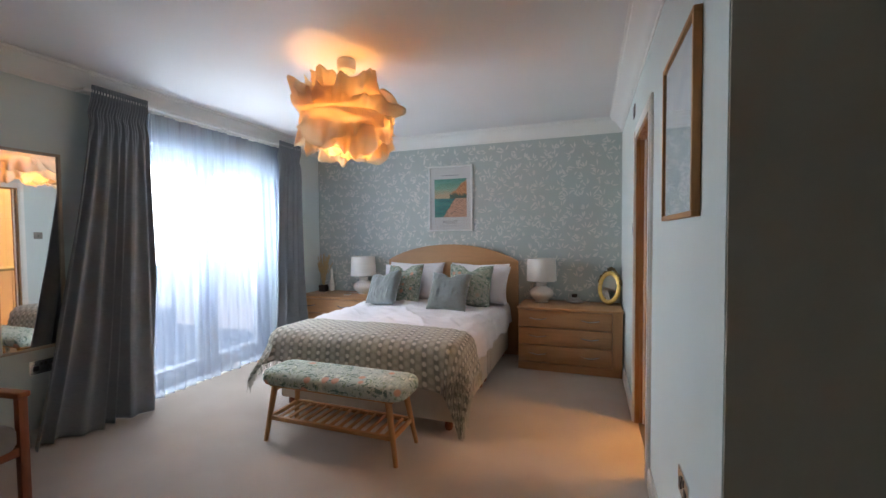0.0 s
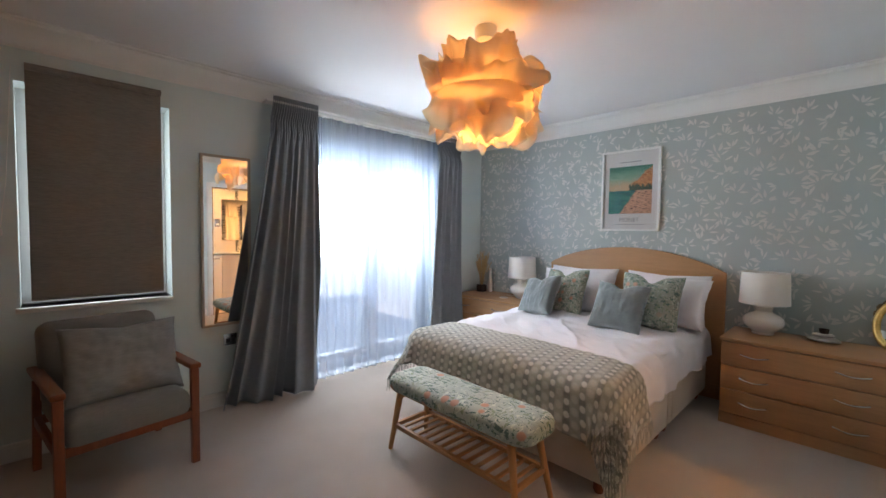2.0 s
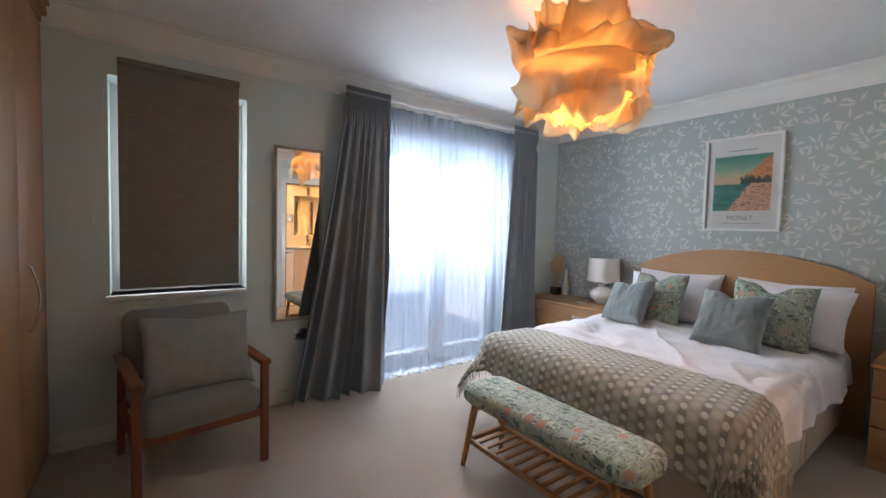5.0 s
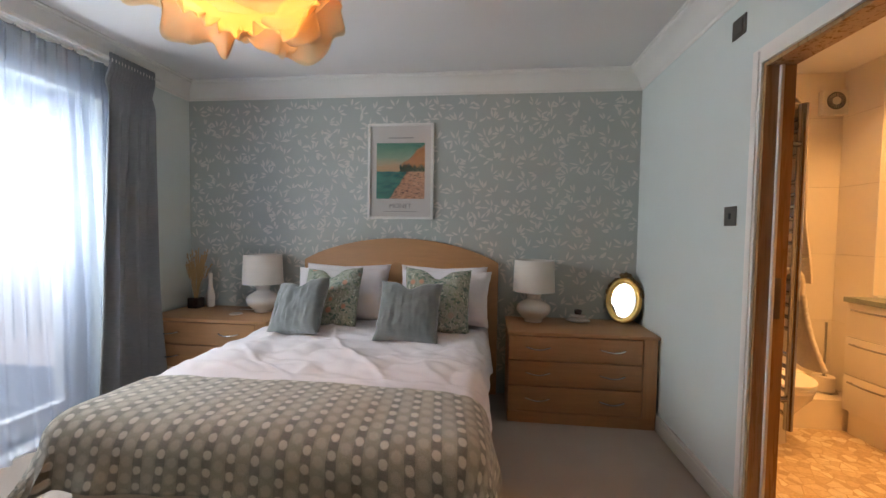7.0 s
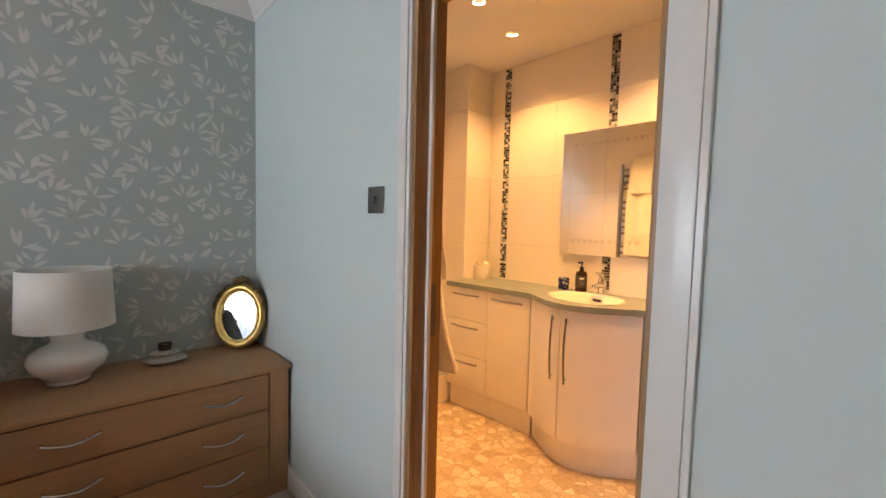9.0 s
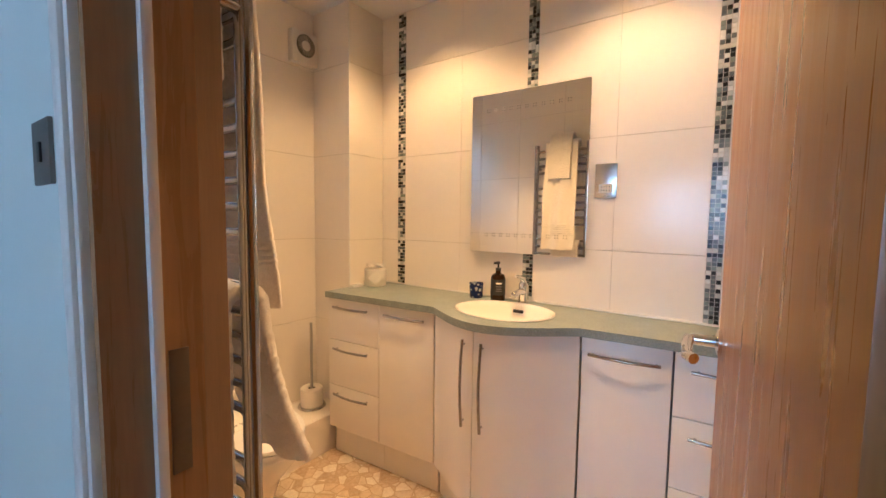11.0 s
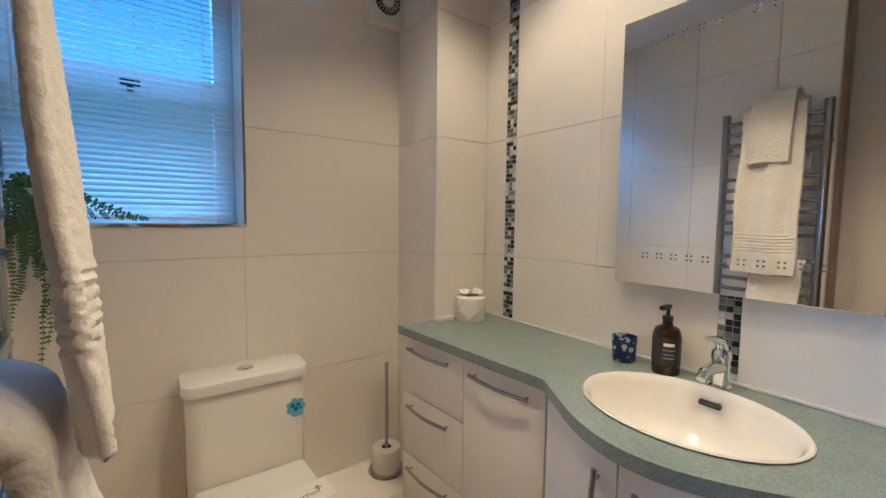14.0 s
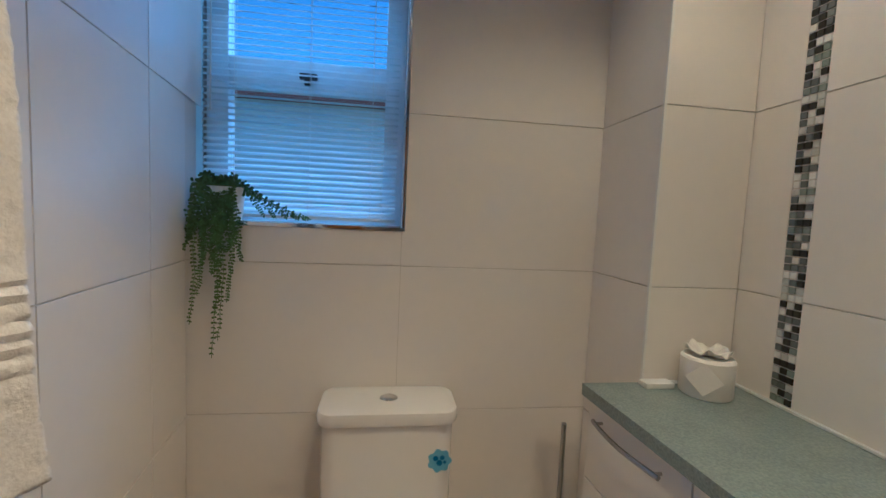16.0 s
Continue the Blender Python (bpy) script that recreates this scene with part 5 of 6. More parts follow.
# ---- bathroom window ----
bw = thing("window_3", "white framed bathroom window", "window", (0.77, BYN + 0.2, WZ0), kind="structure")
Y0, Y1 = BYN + 0.17, BYN + 0.235
part("window_frame", joined(bm_box(BX0 + 0.004, BX0 + 0.075, Y0, Y1, WZ0, WZ1, 0.004), bm_box(WX1 - 0.07, WX1, Y0, Y1, WZ0, WZ1, 0.004), bm_box(BX0 + 0.075, WX1 - 0.07, Y0, Y1, WZ0, WZ0 + 0.07, 0.004), bm_box(BX0 + 0.075, WX1 - 0.07, Y0, Y1, WZ1 - 0.07, WZ1, 0.004), bm_box(BX0 + 0.075, WX1 - 0.07, Y0, Y1, 1.73, 1.83, 0.004)), UPVC, bw)
for z0_, z1_ in ((WZ0 + 0.07, 1.73), (1.83, WZ1 - 0.07)):
    g = part("pane", bm_box(BX0 + 0.075, WX1 - 0.07, Y0 + 0.03, Y0 + 0.036, z0_, z1_), GLASS, bw, smooth=False)
    g.visible_shadow = False
part("window_sill", bm_box(BX0 + 0.004, WX1, BYN - 0.002, Y0, WZ0, WZ0 + 0.006, 0.001), TILE, bw, "ivory tiled sill")
part("edge_trim", joined(bm_box(BX0 + 0.006, WX1 + 0.010, BYN - 0.008, BYN - 0.0045, WZ0 - 0.006, WZ0 + 0.007, 0.001), bm_box(WX1, WX1 + 0.010, BYN - 0.008, BYN - 0.0045, WZ0 + 0.007, WZ1, 0.001)), CHROME, bw, "chrome tile edge trim")
part("handle", joined(bm_box(0.74, 0.80, Y0 - 0.02, Y0, 1.765, 1.785, 0.004), bm_box(0.76, 0.78, Y0 - 0.035, Y0 - 0.018, 1.74, 1.78, 0.004)), BLACKP, bw, "dark window catch")
vb = thing("venetian_blind", "white slatted venetian blind, slats half open", "blind", (0.77, BYN + 0.1, WZ0))
YB = BYN + 0.105
slat_bm = bm_grid(2, 4, lambda u, v: Vector(((u - 0.5) * (WX1 - BX0 - 0.045), (v - 0.5) * 0.025, 0.0022 * (1 - (2 * v - 1) ** 2))))
slat_me = mesh_of("slat", turn(slat_bm, pose(0, 0, 0, 30, 0, 0)), SLAT)
nsl = int((WZ1 - WZ0 - 0.07) / 0.0205)
for k in range(nsl):
    ob = new("slat", slat_me)
    ob.parent = vb
    ob.matrix_parent_inverse = Matrix.Translation(vb.location).inverted()
    ob.location = ((BX0 + WX1) / 2, YB, WZ0 + 0.045 + k * 0.0205)
part("bottom_rail", bm_box(BX0 + 0.03, WX1 - 0.022, YB - 0.012, YB + 0.012, WZ0 + 0.018, WZ0 + 0.030, 0.003), WHITEP, vb)
part("head_rail", bm_box(BX0 + 0.02, WX1 - 0.015, YB - 0.02, YB + 0.02, WZ1 - 0.03, WZ1 - 0.002, 0.002), WHITEP, vb)
for cx in (BX0 + 0.12, (BX0 + WX1) / 2 + 0.02, WX1 - 0.11):
    part("ladder_cord", joined(bm_cyl((cx, YB - 0.011, WZ0 + 0.02), (cx, YB - 0.011, WZ1 - 0.02), 0.0008, seg=6), bm_cyl((cx, YB + 0.011, WZ0 + 0.02), (cx, YB + 0.011, WZ1 - 0.02), 0.0008, seg=6)), WHITEP, vb)
part("tilt_wand", bm_cyl((BX0 + 0.055, YB - 0.03, 1.62), (BX0 + 0.055, YB - 0.024, WZ1 - 0.03), 0.003, seg=8), WHITEP, vb, "white tilt wand")

# ---- vanity ----
CT = 0.872


def front(y, inset=0.0):
    """Front line of the worktop: straight, bowed out round the basin, straight."""
    t = min(max((4.95 - y) / (4.95 - 4.29), 0.0), 1.0)
    base_ = 1.61 + 0.0716 * (5.6 - y)
    bow = 0.165 * math.sin(math.pi * t) ** 1.15
    return base_ - bow + inset


ys = [5.645 - (5.645 - 2.60) * k / 180 for k in range(181)]
outline = [(front(y), y) for y in ys] + [(BX1 - 0.005, 2.60), (BX1 - 0.005, 5.645)]
BCX, BCY, BRX, BRY = 1.785, 4.652, 0.178, 0.222
wt = thing("worktop", "grey-green speckled laminate worktop with bowed front", "worktop", (1.85, 4.2, CT))


def hole_ring(z, n=72, g=0.0):
    return [(BCX + (BRX + g) * math.cos(2 * math.pi * k / n), BCY + (BRY + g) * math.sin(2 * math.pi * k / n), z) for k in range(n)]


def worktop_mesh():
    bm = bmesh.new()
    outer_t = [bm.verts.new((x, y, CT)) for x, y in outline]
    outer_b = [bm.verts.new((x, y, CT - 0.032)) for x, y in outline]
    k = len(outline)
    eo = [bm.edges.new((outer_t[i], outer_t[(i + 1) % k])) for i in range(k)]
    ring = [bm.verts.new(p_) for p_ in hole_ring(CT)]
    eh = [bm.edges.new((ring[i], ring[(i + 1) % len(ring)])) for i in range(len(ring))]
    bmesh.ops.triangle_fill(bm, use_beauty=True, edges=eo + eh)
    for i in range(k):
        bm.faces.new((outer_t[i], outer_b[i], outer_b[(i + 1) % k], outer_t[(i + 1) % k]))
    bmesh.ops.recalc_face_normals(bm, faces=bm.faces)
    return bm


part("top", worktop_mesh(), WORKTOP, wt)
part("sealant", joined(bm_box(BX1 - 0.014, BX1 - 0.0042, 2.60, 5.64, CT, CT + 0.008, 0.003), bm_box(1.79, BX1 - 0.014, 5.630, 5.641, CT, CT + 0.008, 0.003)), WHITEP, wt, "white sealant bead")

basin = thing("basin", "oval white inset basin", "basin", (BCX, BCY, CT))
prof = [(1.035, 0.004), (1.02, 0.007), (1.0, 0.006), (0.97, 0.0), (0.95, -0.012), (0.90, -0.05), (0.80, -0.09), (0.62, -0.125), (0.40, -0.14), (0.13, -0.145), (0.12, -0.146)]
part("bowl", bm_lathe([(r_, z_) for r_, z_ in prof], (BCX, BCY, CT), 72, BRX, BRY), PORCELAIN, basin)
part("overflow", turn(bm_box(-0.006, 0.006, -0.026, 0.026, -0.007, 0.007, 0.005), Matrix.Translation((BCX + 0.155, BCY, CT - 0.030)) @ pose(0, 0, 0, 0, 62, 0)), BLACKP, basin, "dark overflow slot")
part("waste", bm_lathe([(0, 0.0), (0.02, 0.0), (0.028, -0.004), (0.032, -0.006), (0, -0.012)], (BCX, BCY, CT - 0.136), 24), CHROME, basin, "chrome waste")
tap = thing("basin_tap", "chrome mixer tap behind the basin", "tap", (1.985, 4.66, CT))
part("body", joined(bm_lathe([(0, 0), (0.027, 0), (0.027, 0.006), (0.022, 0.012), (0.021, 0.07), (0.024, 0.085), (0.020, 0.10), (0, 0.105)], (2.0, 4.655, CT), 28), bm_tube([(1.995, 4.655, CT + 0.055), (1.95, 4.655, CT + 0.062), (1.90, 4.655, CT + 0.058), (1.885, 4.655, CT + 0.045)], [0.018, 0.016, 0.013, 0.011], 14)), CHROME, tap)
part("lever", bm_tube([(2.0, 4.655, CT + 0.10), (1.985, 4.655, CT + 0.125), (1.95, 4.66, CT + 0.135), (1.93, 4.662, CT + 0.137)], [0.016, 0.012, 0.008, 0.007], 12), CHROME, tap)


def pull(p0, p1, out, parent):
    """A bowed chrome pull between two points, standing off along out."""
    p0, p1, o = Vector(p0), Vector(p1), Vector(out)
    mid_ = [p0.lerp(p1, t / 12) + o * (0.018 + 0.014 * math.sin(math.pi * t / 12)) for t in range(13)]
    st = [bm_tube([p0.lerp(p1, k), p0.lerp(p1, k) + o * 0.024], 0.004, 8) for k in (0.06, 0.94)]
    return part("handle", joined(bm_tube(mid_, 0.0062, 10), *st), PULL, parent, "bowed chrome pull")


UZ0, UZ1, OUT = 0.105, CT - 0.036, (-1, 0, 0)


def skew(bm):
    """The cabinets run slightly out of true with the wall."""
    for v in bm.verts:
        v.co.x += 0.0716 * (5.6 - v.co.y)
    return bm


def unit(label, y0_, y1_, fronts, group="vanity units"):
    xf = 1.632
    un = thing("vanity_unit", label, "cabinet", (1.85, (y0_ + y1_) / 2, BFL), group)
    part("body", skew(bm_box(xf + 0.024, 1.93, y0_ + 0.001, y1_ - 0.001, UZ0, UZ1)), GREYED, un)
    part("plinth", skew(bm_box(xf + 0.045, xf + 0.06, y0_ + 0.001, y1_ - 0.001, BFL, UZ0)), UNIT, un)
    for nm, a0, a1, z0_, z1_, h0, h1 in fronts:
        f = part(nm, skew(bm_box(xf, xf + 0.02, a0 + 0.002, a1 - 0.002, z0_ + 0.002, z1_ - 0.002, 0.003)), UNIT, un)
        pull((xf + 0.0716 * (5.6 - h0[0]), *h0), (xf + 0.0716 * (5.6 - h1[0]), *h1), OUT, f)
    return un


zd = [UZ0, 0.35, 0.606, UZ1]
unit("ivory gloss vanity unit with three drawers", 5.285, 5.643, [("drawer", 5.285, 5.643, zd[k], zd[k + 1], (5.59, zd[k + 1] - 0.045), (5.35, zd[k + 1] - 0.045)) for k in range(3)])
unit("ivory gloss vanity unit with one door", 4.952, 5.285, [("door", 4.952, 5.285, UZ0, UZ1, (5.24, UZ1 - 0.045), (5.00, UZ1 - 0.045))])
unit("ivory gloss vanity unit with one wide front", 3.985, 4.29, [("door", 3.985, 4.29, UZ0, UZ1, (4.26, UZ1 - 0.06), (4.02, UZ1 - 0.06))])
unit("ivory gloss vanity unit with wide drawers", 3.40, 3.983, [("drawer", 3.40, 3.983, z0_, z1_, (3.93, z1_ - 0.06), (3.60, z1_ - 0.06)) for z0_, z1_ in zip(zd, zd[1:])])

bowu = thing("vanity_unit", "ivory gloss bow-fronted basin unit with two curved doors", "cabinet", (1.8, 4.62, BFL), "vanity units")


def bowed(y0_, y1_, inset, thick_, z0_, z1_, n=20):
    yy = [y0_ + (y1_ - y0_) * k / n for k in range(n + 1)]
    return bm_prism([(front(y, inset), y) for y in yy] + [(front(y, inset) + thick_, y) for y in reversed(yy)], z0_, z1_)


for y0_, y1_, hy in ((4.295, 4.655, 4.612), (4.659, 4.946, 4.702)):
    dd = part("door", bowed(y0_, y1_, 0.022, 0.02, UZ0 + 0.002, UZ1), UNIT, bowu, "curved ivory gloss door")
    hx = front(hy, 0.022)
    nrm = Vector((-1, 0, 0))
    pull((hx, hy, UZ1 - 0.04), (hx, hy, UZ1 - 0.40), nrm, dd)
part("body", joined(bm_prism([(front(y, 0.048), y) for y in [4.297 + 0.648 * k / 24 for k in range(25)]] + [(BX1 - 0.005, 4.945), (BX1 - 0.005, 4.297)], UZ0, UZ1 - 0.16)), GREYED, bowu)
part("plinth", bowed(4.297, 4.945, 0.075, 0.02, BFL, UZ0), UNIT, bowu)

# ---- on the worktop ----
RLX, RLY = 1.918, 5.570
roll = thing("tissue_roll", "wrapped toilet roll with a paper rosette", "toilet roll", (RLX, RLY, CT))
part("roll", bm_lathe([(0, 0), (0.052, 0), (0.055, 0.005), (0.055, 0.097), (0.05, 0.104), (0.02, 0.106), (0, 0.10)], (RLX, RLY, CT), 36, 1.16, 1.16), PAPERW, roll)


def rosette(u, v):
    t, r_ = 2 * math.pi * u, 0.012 + 0.034 * v
    return Vector((RLX + 1.2 * r_ * math.cos(t), RLY + 1.2 * r_ * math.sin(t), CT + 0.104 + 0.018 * v + 0.008 * math.sin(5 * t) * v + 0.004 * math.sin(11 * t + 2) * v))


part("rosette", bm_grid(60, 4, rosette), PAPERW, roll, "pleated tissue rosette", thick=0.0008)
part("fold", turn(bm_box(-0.03, 0.03, -0.0015, 0.0, -0.03, 0.03), Matrix.Translation((RLX - 0.0465, RLY - 0.0465, CT + 0.055)) @ pose(0, 0, 0, 0, 0, -45) @ pose(0, 0, 0, 0, 45, 0)), PAPERW, roll)
single("white_block", bm_box(1.765, 1.850, 5.596, 5.634, CT, CT + 0.016, 0.004), WHITEP, "white plastic bar lying at the wall", "bar")


def cup_mat():
    n = Nodes("blue flowered glaze", 0.2)
    w = n.node("ShaderNodeTexVoronoi", Scale=44.0)
    n.link(n.pos, w.inputs["Vector"])
    n.colour(n.mix(n.ramp(w.outputs["Distance"], (0.30, (1, 1, 1)), (0.42, (0, 0, 0))), srgb("1d2d6b"), srgb("b9c4dc")))
    return n.m


cup = thing("beaker", "navy and white flowered ceramic beaker", "beaker", (1.99, 4.93, CT))
part("body", bm_lathe([(0, 0), (0.030, 0), (0.033, 0.004), (0.037, 0.076), (0.034, 0.076), (0.030, 0.01), (0, 0.008)], (1.985, 4.91, CT), 36), cup_mat(), cup)
bot = thing("soap_bottle", "brown soap bottle with black label and pump", "soap bottle", (1.985, 4.785, CT))
part("bottle", bm_lathe([(0, 0), (0.032, 0), (0.036, 0.004), (0.036, 0.115), (0.03, 0.13), (0.014, 0.138), (0.013, 0.15), (0, 0.15)], (1.985, 4.785, CT), 36), plain("amber bottle", (0.030, 0.015, 0.009, 1), 0.12), bot)
lab = part("label", bm_lathe([(0.0362, 0.03), (0.0368, 0.03), (0.0368, 0.108), (0.0362, 0.108), (0.0362, 0.03)], (1.985, 4.785, CT), 36), BLACKP, bot, "black paper label")
for k, (w, z) in enumerate(((0.028, 0.085), (0.034, 0.072), (0.026, 0.060), (0.030, 0.050))):
    part("label_line", bm_grid(8, 1, lambda u, v, w=w, z=z: Vector((1.985 + 0.0372 * math.cos(3.75 + (u - 0.5) * w / 0.037), 4.785 + 0.0372 * math.sin(3.75 + (u - 0.5) * w / 0.037), CT + z + 0.006 * v * (1.4 if k == 0 else 0.5)))), INKG if k else PAPERW, lab)
part("pump", joined(bm_cyl((1.985, 4.785, CT + 0.15), (1.985, 4.785, CT + 0.163), 0.014), bm_cyl((1.985, 4.785, CT + 0.163), (1.985, 4.785, CT + 0.185), 0.005), bm_box(1.945, 1.995, 4.778, 4.792, CT + 0.183, CT + 0.196, 0.004)), BLACKP, bot, "black pump")

# ---- mirror and shaver point ----
bmir = thing("bathroom_mirror", "frameless rectangular mirror with etched dot rows", "mirror", (BX1, 4.67, 1.5))
MX = BX1 - 0.030
MM = Matrix.Translation((MX + 0.0025, 4.6765, 0)) @ pose(0, 0, 0, 0, 0, 1.4)
part("glass", turn(bm_box(-0.0025, 0.0025, -0.2985, 0.2985, 1.108, 1.903, 0.0015), MM), MIRROR, bmir, smooth=False)
part("backing", bm_box(MX + 0.0125, BX1 - 0.0045, 4.41, 4.945, 1.14, 1.87), WHITEP, bmir)
DOTM = plain("etched dots", srgb("8d8a80"), 0.6)
dots = []
for z in (1.198, 1.82):
    for k in range(11):
        for dy, dz in ((-0.006, -0.006), (0.006, -0.006), (-0.006, 0.006), (0.006, 0.006)):
            yy = -0.2045 + 0.0408 * k + dy
            dots.append(bm_cyl((-0.0033, yy, z + dz), (-0.0015, yy, z + dz), 0.0028, seg=10))
tagged(part("etched_dots", turn(joined(*dots), MM), DOTM, bmir, "grey etched dot clusters"), kind="stuff")
shv = plate("shaver_socket", "brushed steel shaver socket on the tiles", "socket", pose(BX1 - 0.004, 4.306, 1.45, 0, 0, -90), 0.092, 0.150, STEELH,
            [("insert", (-0.028, 0.028, -0.052, -0.015), WHITEP)] + [("pin_slot", (x0_ - 0.003, x0_ + 0.003, z0_ - 0.004, z0_ + 0.004), BLACKP) for x0_ in (-0.016, -0.005, 0.006, 0.017) for z0_ in (-0.026, -0.042)])

# ---- toilet ----
wc = thing("toilet", "white close-coupled toilet with lid down", "toilet", (1.08, 5.6, BFL))
CX = 1.08
part("cistern", turn(bm_prism(rounded(-0.196, 0.196, -0.185, 0.0, 0.05), 0.30, 0.70, 0.008), Matrix.Translation((CX, BYN - 0.012, 0))), PORCELAIN, wc)
lid = part("cistern_lid", turn(bm_prism(rounded(-0.208, 0.208, -0.20, 0.0, 0.05), 0.70, 0.742, 0.012), Matrix.Translation((CX, BYN - 0.010, 0))), PORCELAIN, wc)
part("flush_button", bm_lathe([(0, 0.008), (0.018, 0.008), (0.026, 0.004), (0.028, 0)], (CX, BYN - 0.105, 0.742), 28, 1.0, 0.8), CHROME, lid, "chrome flush button")


def pan_outline(s_, n=40):
    pts = []
    for k in range(n + 1):
        t = math.pi * k / n
        pts.append((0.185 * s_ * math.cos(t), -0.30 - 0.255 * s_ * math.sin(t)))
    return [(0.17 * s_, -0.02)] + pts + [(-0.17 * s_, -0.02)]


PM2 = Matrix.Translation((CX, BYN - 0.185, 0))
bm = bmesh.new()
rings = []
for s_, z_, sh in ((0.62, BFL, 0.05), (0.60, 0.02, 0.05), (0.70, 0.15, 0.02), (0.92, 0.28, 0.0), (1.0, 0.33, 0.0), (0.98, 0.345, 0.0)):
    rings.append([bm.verts.new((x, y * (1.0 if s_ > 0.9 else 0.92) + sh, z_)) for x, y in pan_outline(s_)])
k_ = len(rings[0])
for a_, b_ in zip(rings, rings[1:]):
    for i in range(k_):
        bm.faces.new((a_[i], a_[(i + 1) % k_], b_[(i + 1) % k_], b_[i]))
bm.faces.new(rings[0]), bm.faces.new(rings[-1])
bmesh.ops.recalc_face_normals(bm, faces=bm.faces)
part("pan", turn(bm, PM2), PORCELAIN, wc)
part("seat", turn(bm_prism(pan_outline(1.02), 0.346, 0.364, 0.006), PM2), WHITEP, wc)
st_lid = part("seat_lid", turn(bm_prism(pan_outline(1.03), 0.366, 0.386, 0.008), PM2), WHITEP, wc, "white closed lid")
part("paper_band", turn(bm_box(-0.19, 0.19, -0.30, -0.19, 0.3865, 0.388), PM2 @ pose(0, 0, 0, 0, 0, 4)), PAPERW, wc, "white paper hygiene band")
lettering("for your protection", 0.030, PM2 @ pose(0, 0, 0, 0, 0, 4) @ pose(0.03, -0.262, 0.3885), INKG, wc)
part("cross_mark", turn(joined(bm_box(0.135, 0.160, -0.238, -0.232, 0.3885, 0.3890), bm_box(0.1445, 0.1505, -0.248, -0.222, 0.3885, 0.3892)), PM2 @ pose(0, 0, 0, 0, 0, 4)), INKG, wc)
sticker = [(0.034 * (1 + 0.10 * math.cos(7 * t)) * math.cos(t), 0.034 * (1 + 0.10 * math.cos(7 * t)) * math.sin(t)) for t in [2 * math.pi * k / 56 for k in range(56)]]
SM = Matrix.Translation((CX + 0.155, BYN - 0.197, 0.588)) @ pose(0, 0, 0, 90, 0, 0)
stk = part("sticker", turn(bm_prism(sticker, -0.001, 0.001), SM), plain("pale blue sticker", srgb("7db4d6"), 0.5), wc, "pale blue flower-shaped sticker", False)
part("sticker_mark", turn(joined(*[bm_cyl((x, y, 0.001), (x, y, 0.002), r_, seg=14) for x, y, r_ in ((-0.012, 0.008, 0.008), (0.008, 0.010, 0.007), (0.0, -0.006, 0.009), (0.016, -0.004, 0.005))]), SM), plain("blue sticker ink", srgb("1f6fb0"), 0.5), stk)

bst = thing("toilet_brush", "steel rod stand with a paper roll on the ledge", "toilet roll stand", (1.655, 5.835, 0.15))
part("tray", bm_lathe([(0, 0), (0.078, 0), (0.082, 0.005), (0.078, 0.012), (0, 0.012)], (1.655, 5.835, 0.15), 36), STEELH, bst)
part("rod", bm_cyl((1.655, 5.835, 0.16), (1.655, 5.835, 0.655), 0.008, seg=14), BRUSHED, bst)
part("roll", bm_lathe([(0.021, 0.0), (0.055, 0.0), (0.056, 0.004), (0.056, 0.10), (0.053, 0.104), (0.021, 0.104), (0.021, 0.0)], (1.655, 5.835, 0.163), 36, 1.14, 1.14), PAPERW, bst, "white toilet roll")
# Dark plug in the roll's hole; its colour stands for the shade inside.
part("hollow_shade", bm_lathe([(0.009, 0.0), (0.0232, 0.0), (0.0232, 0.094), (0.009, 0.090), (0.009, 0.0)], (1.655, 5.835, 0.164), 24), SMOKE, bst, "dark plug painting the shade in the roll's hollow")

# ---- towel radiator and towels ----
RX, RY0, RY1, RZ0, RZ1 = 0.652, 4.70, 5.125, 0.35, 1.885
RM = Matrix.Translation((RX, RY0, 0)) @ pose(0, 0, 0, 0, 0, 5) @ Matrix.Translation((-RX, -RY0, 0))
rad = thing("towel_radiator", "chrome ladder towel radiator on the partition wall", "radiator", (RX, 5.05, RZ0))
for yy in (RY0, RY1):
    part("post", turn(bm_cyl((RX, yy, RZ0), (RX, yy, RZ1), 0.019, seg=20), RM), PULL, rad)
    for zz_ in (0.5, 1.7):
        part("bracket", turn(bm_cyl((BX0 + 0.06, yy, zz_), (RX, yy, zz_), 0.012), RM), PULL, rad)
zz_ = RZ0 + 0.06
k = 0
while zz_ < RZ1 - 0.03:
    part("rail", turn(bm_tube([(RX, RY0, zz_), (RX + 0.018, RY0 + 0.06, zz_), (RX + 0.022, (RY0 + RY1) / 2, zz_), (RX + 0.018, RY1 - 0.06, zz_), (RX, RY1, zz_)], 0.0105, 12), RM), PULL, rad)
    k += 1
    zz_ += 0.125 if k % 6 == 0 else 0.058


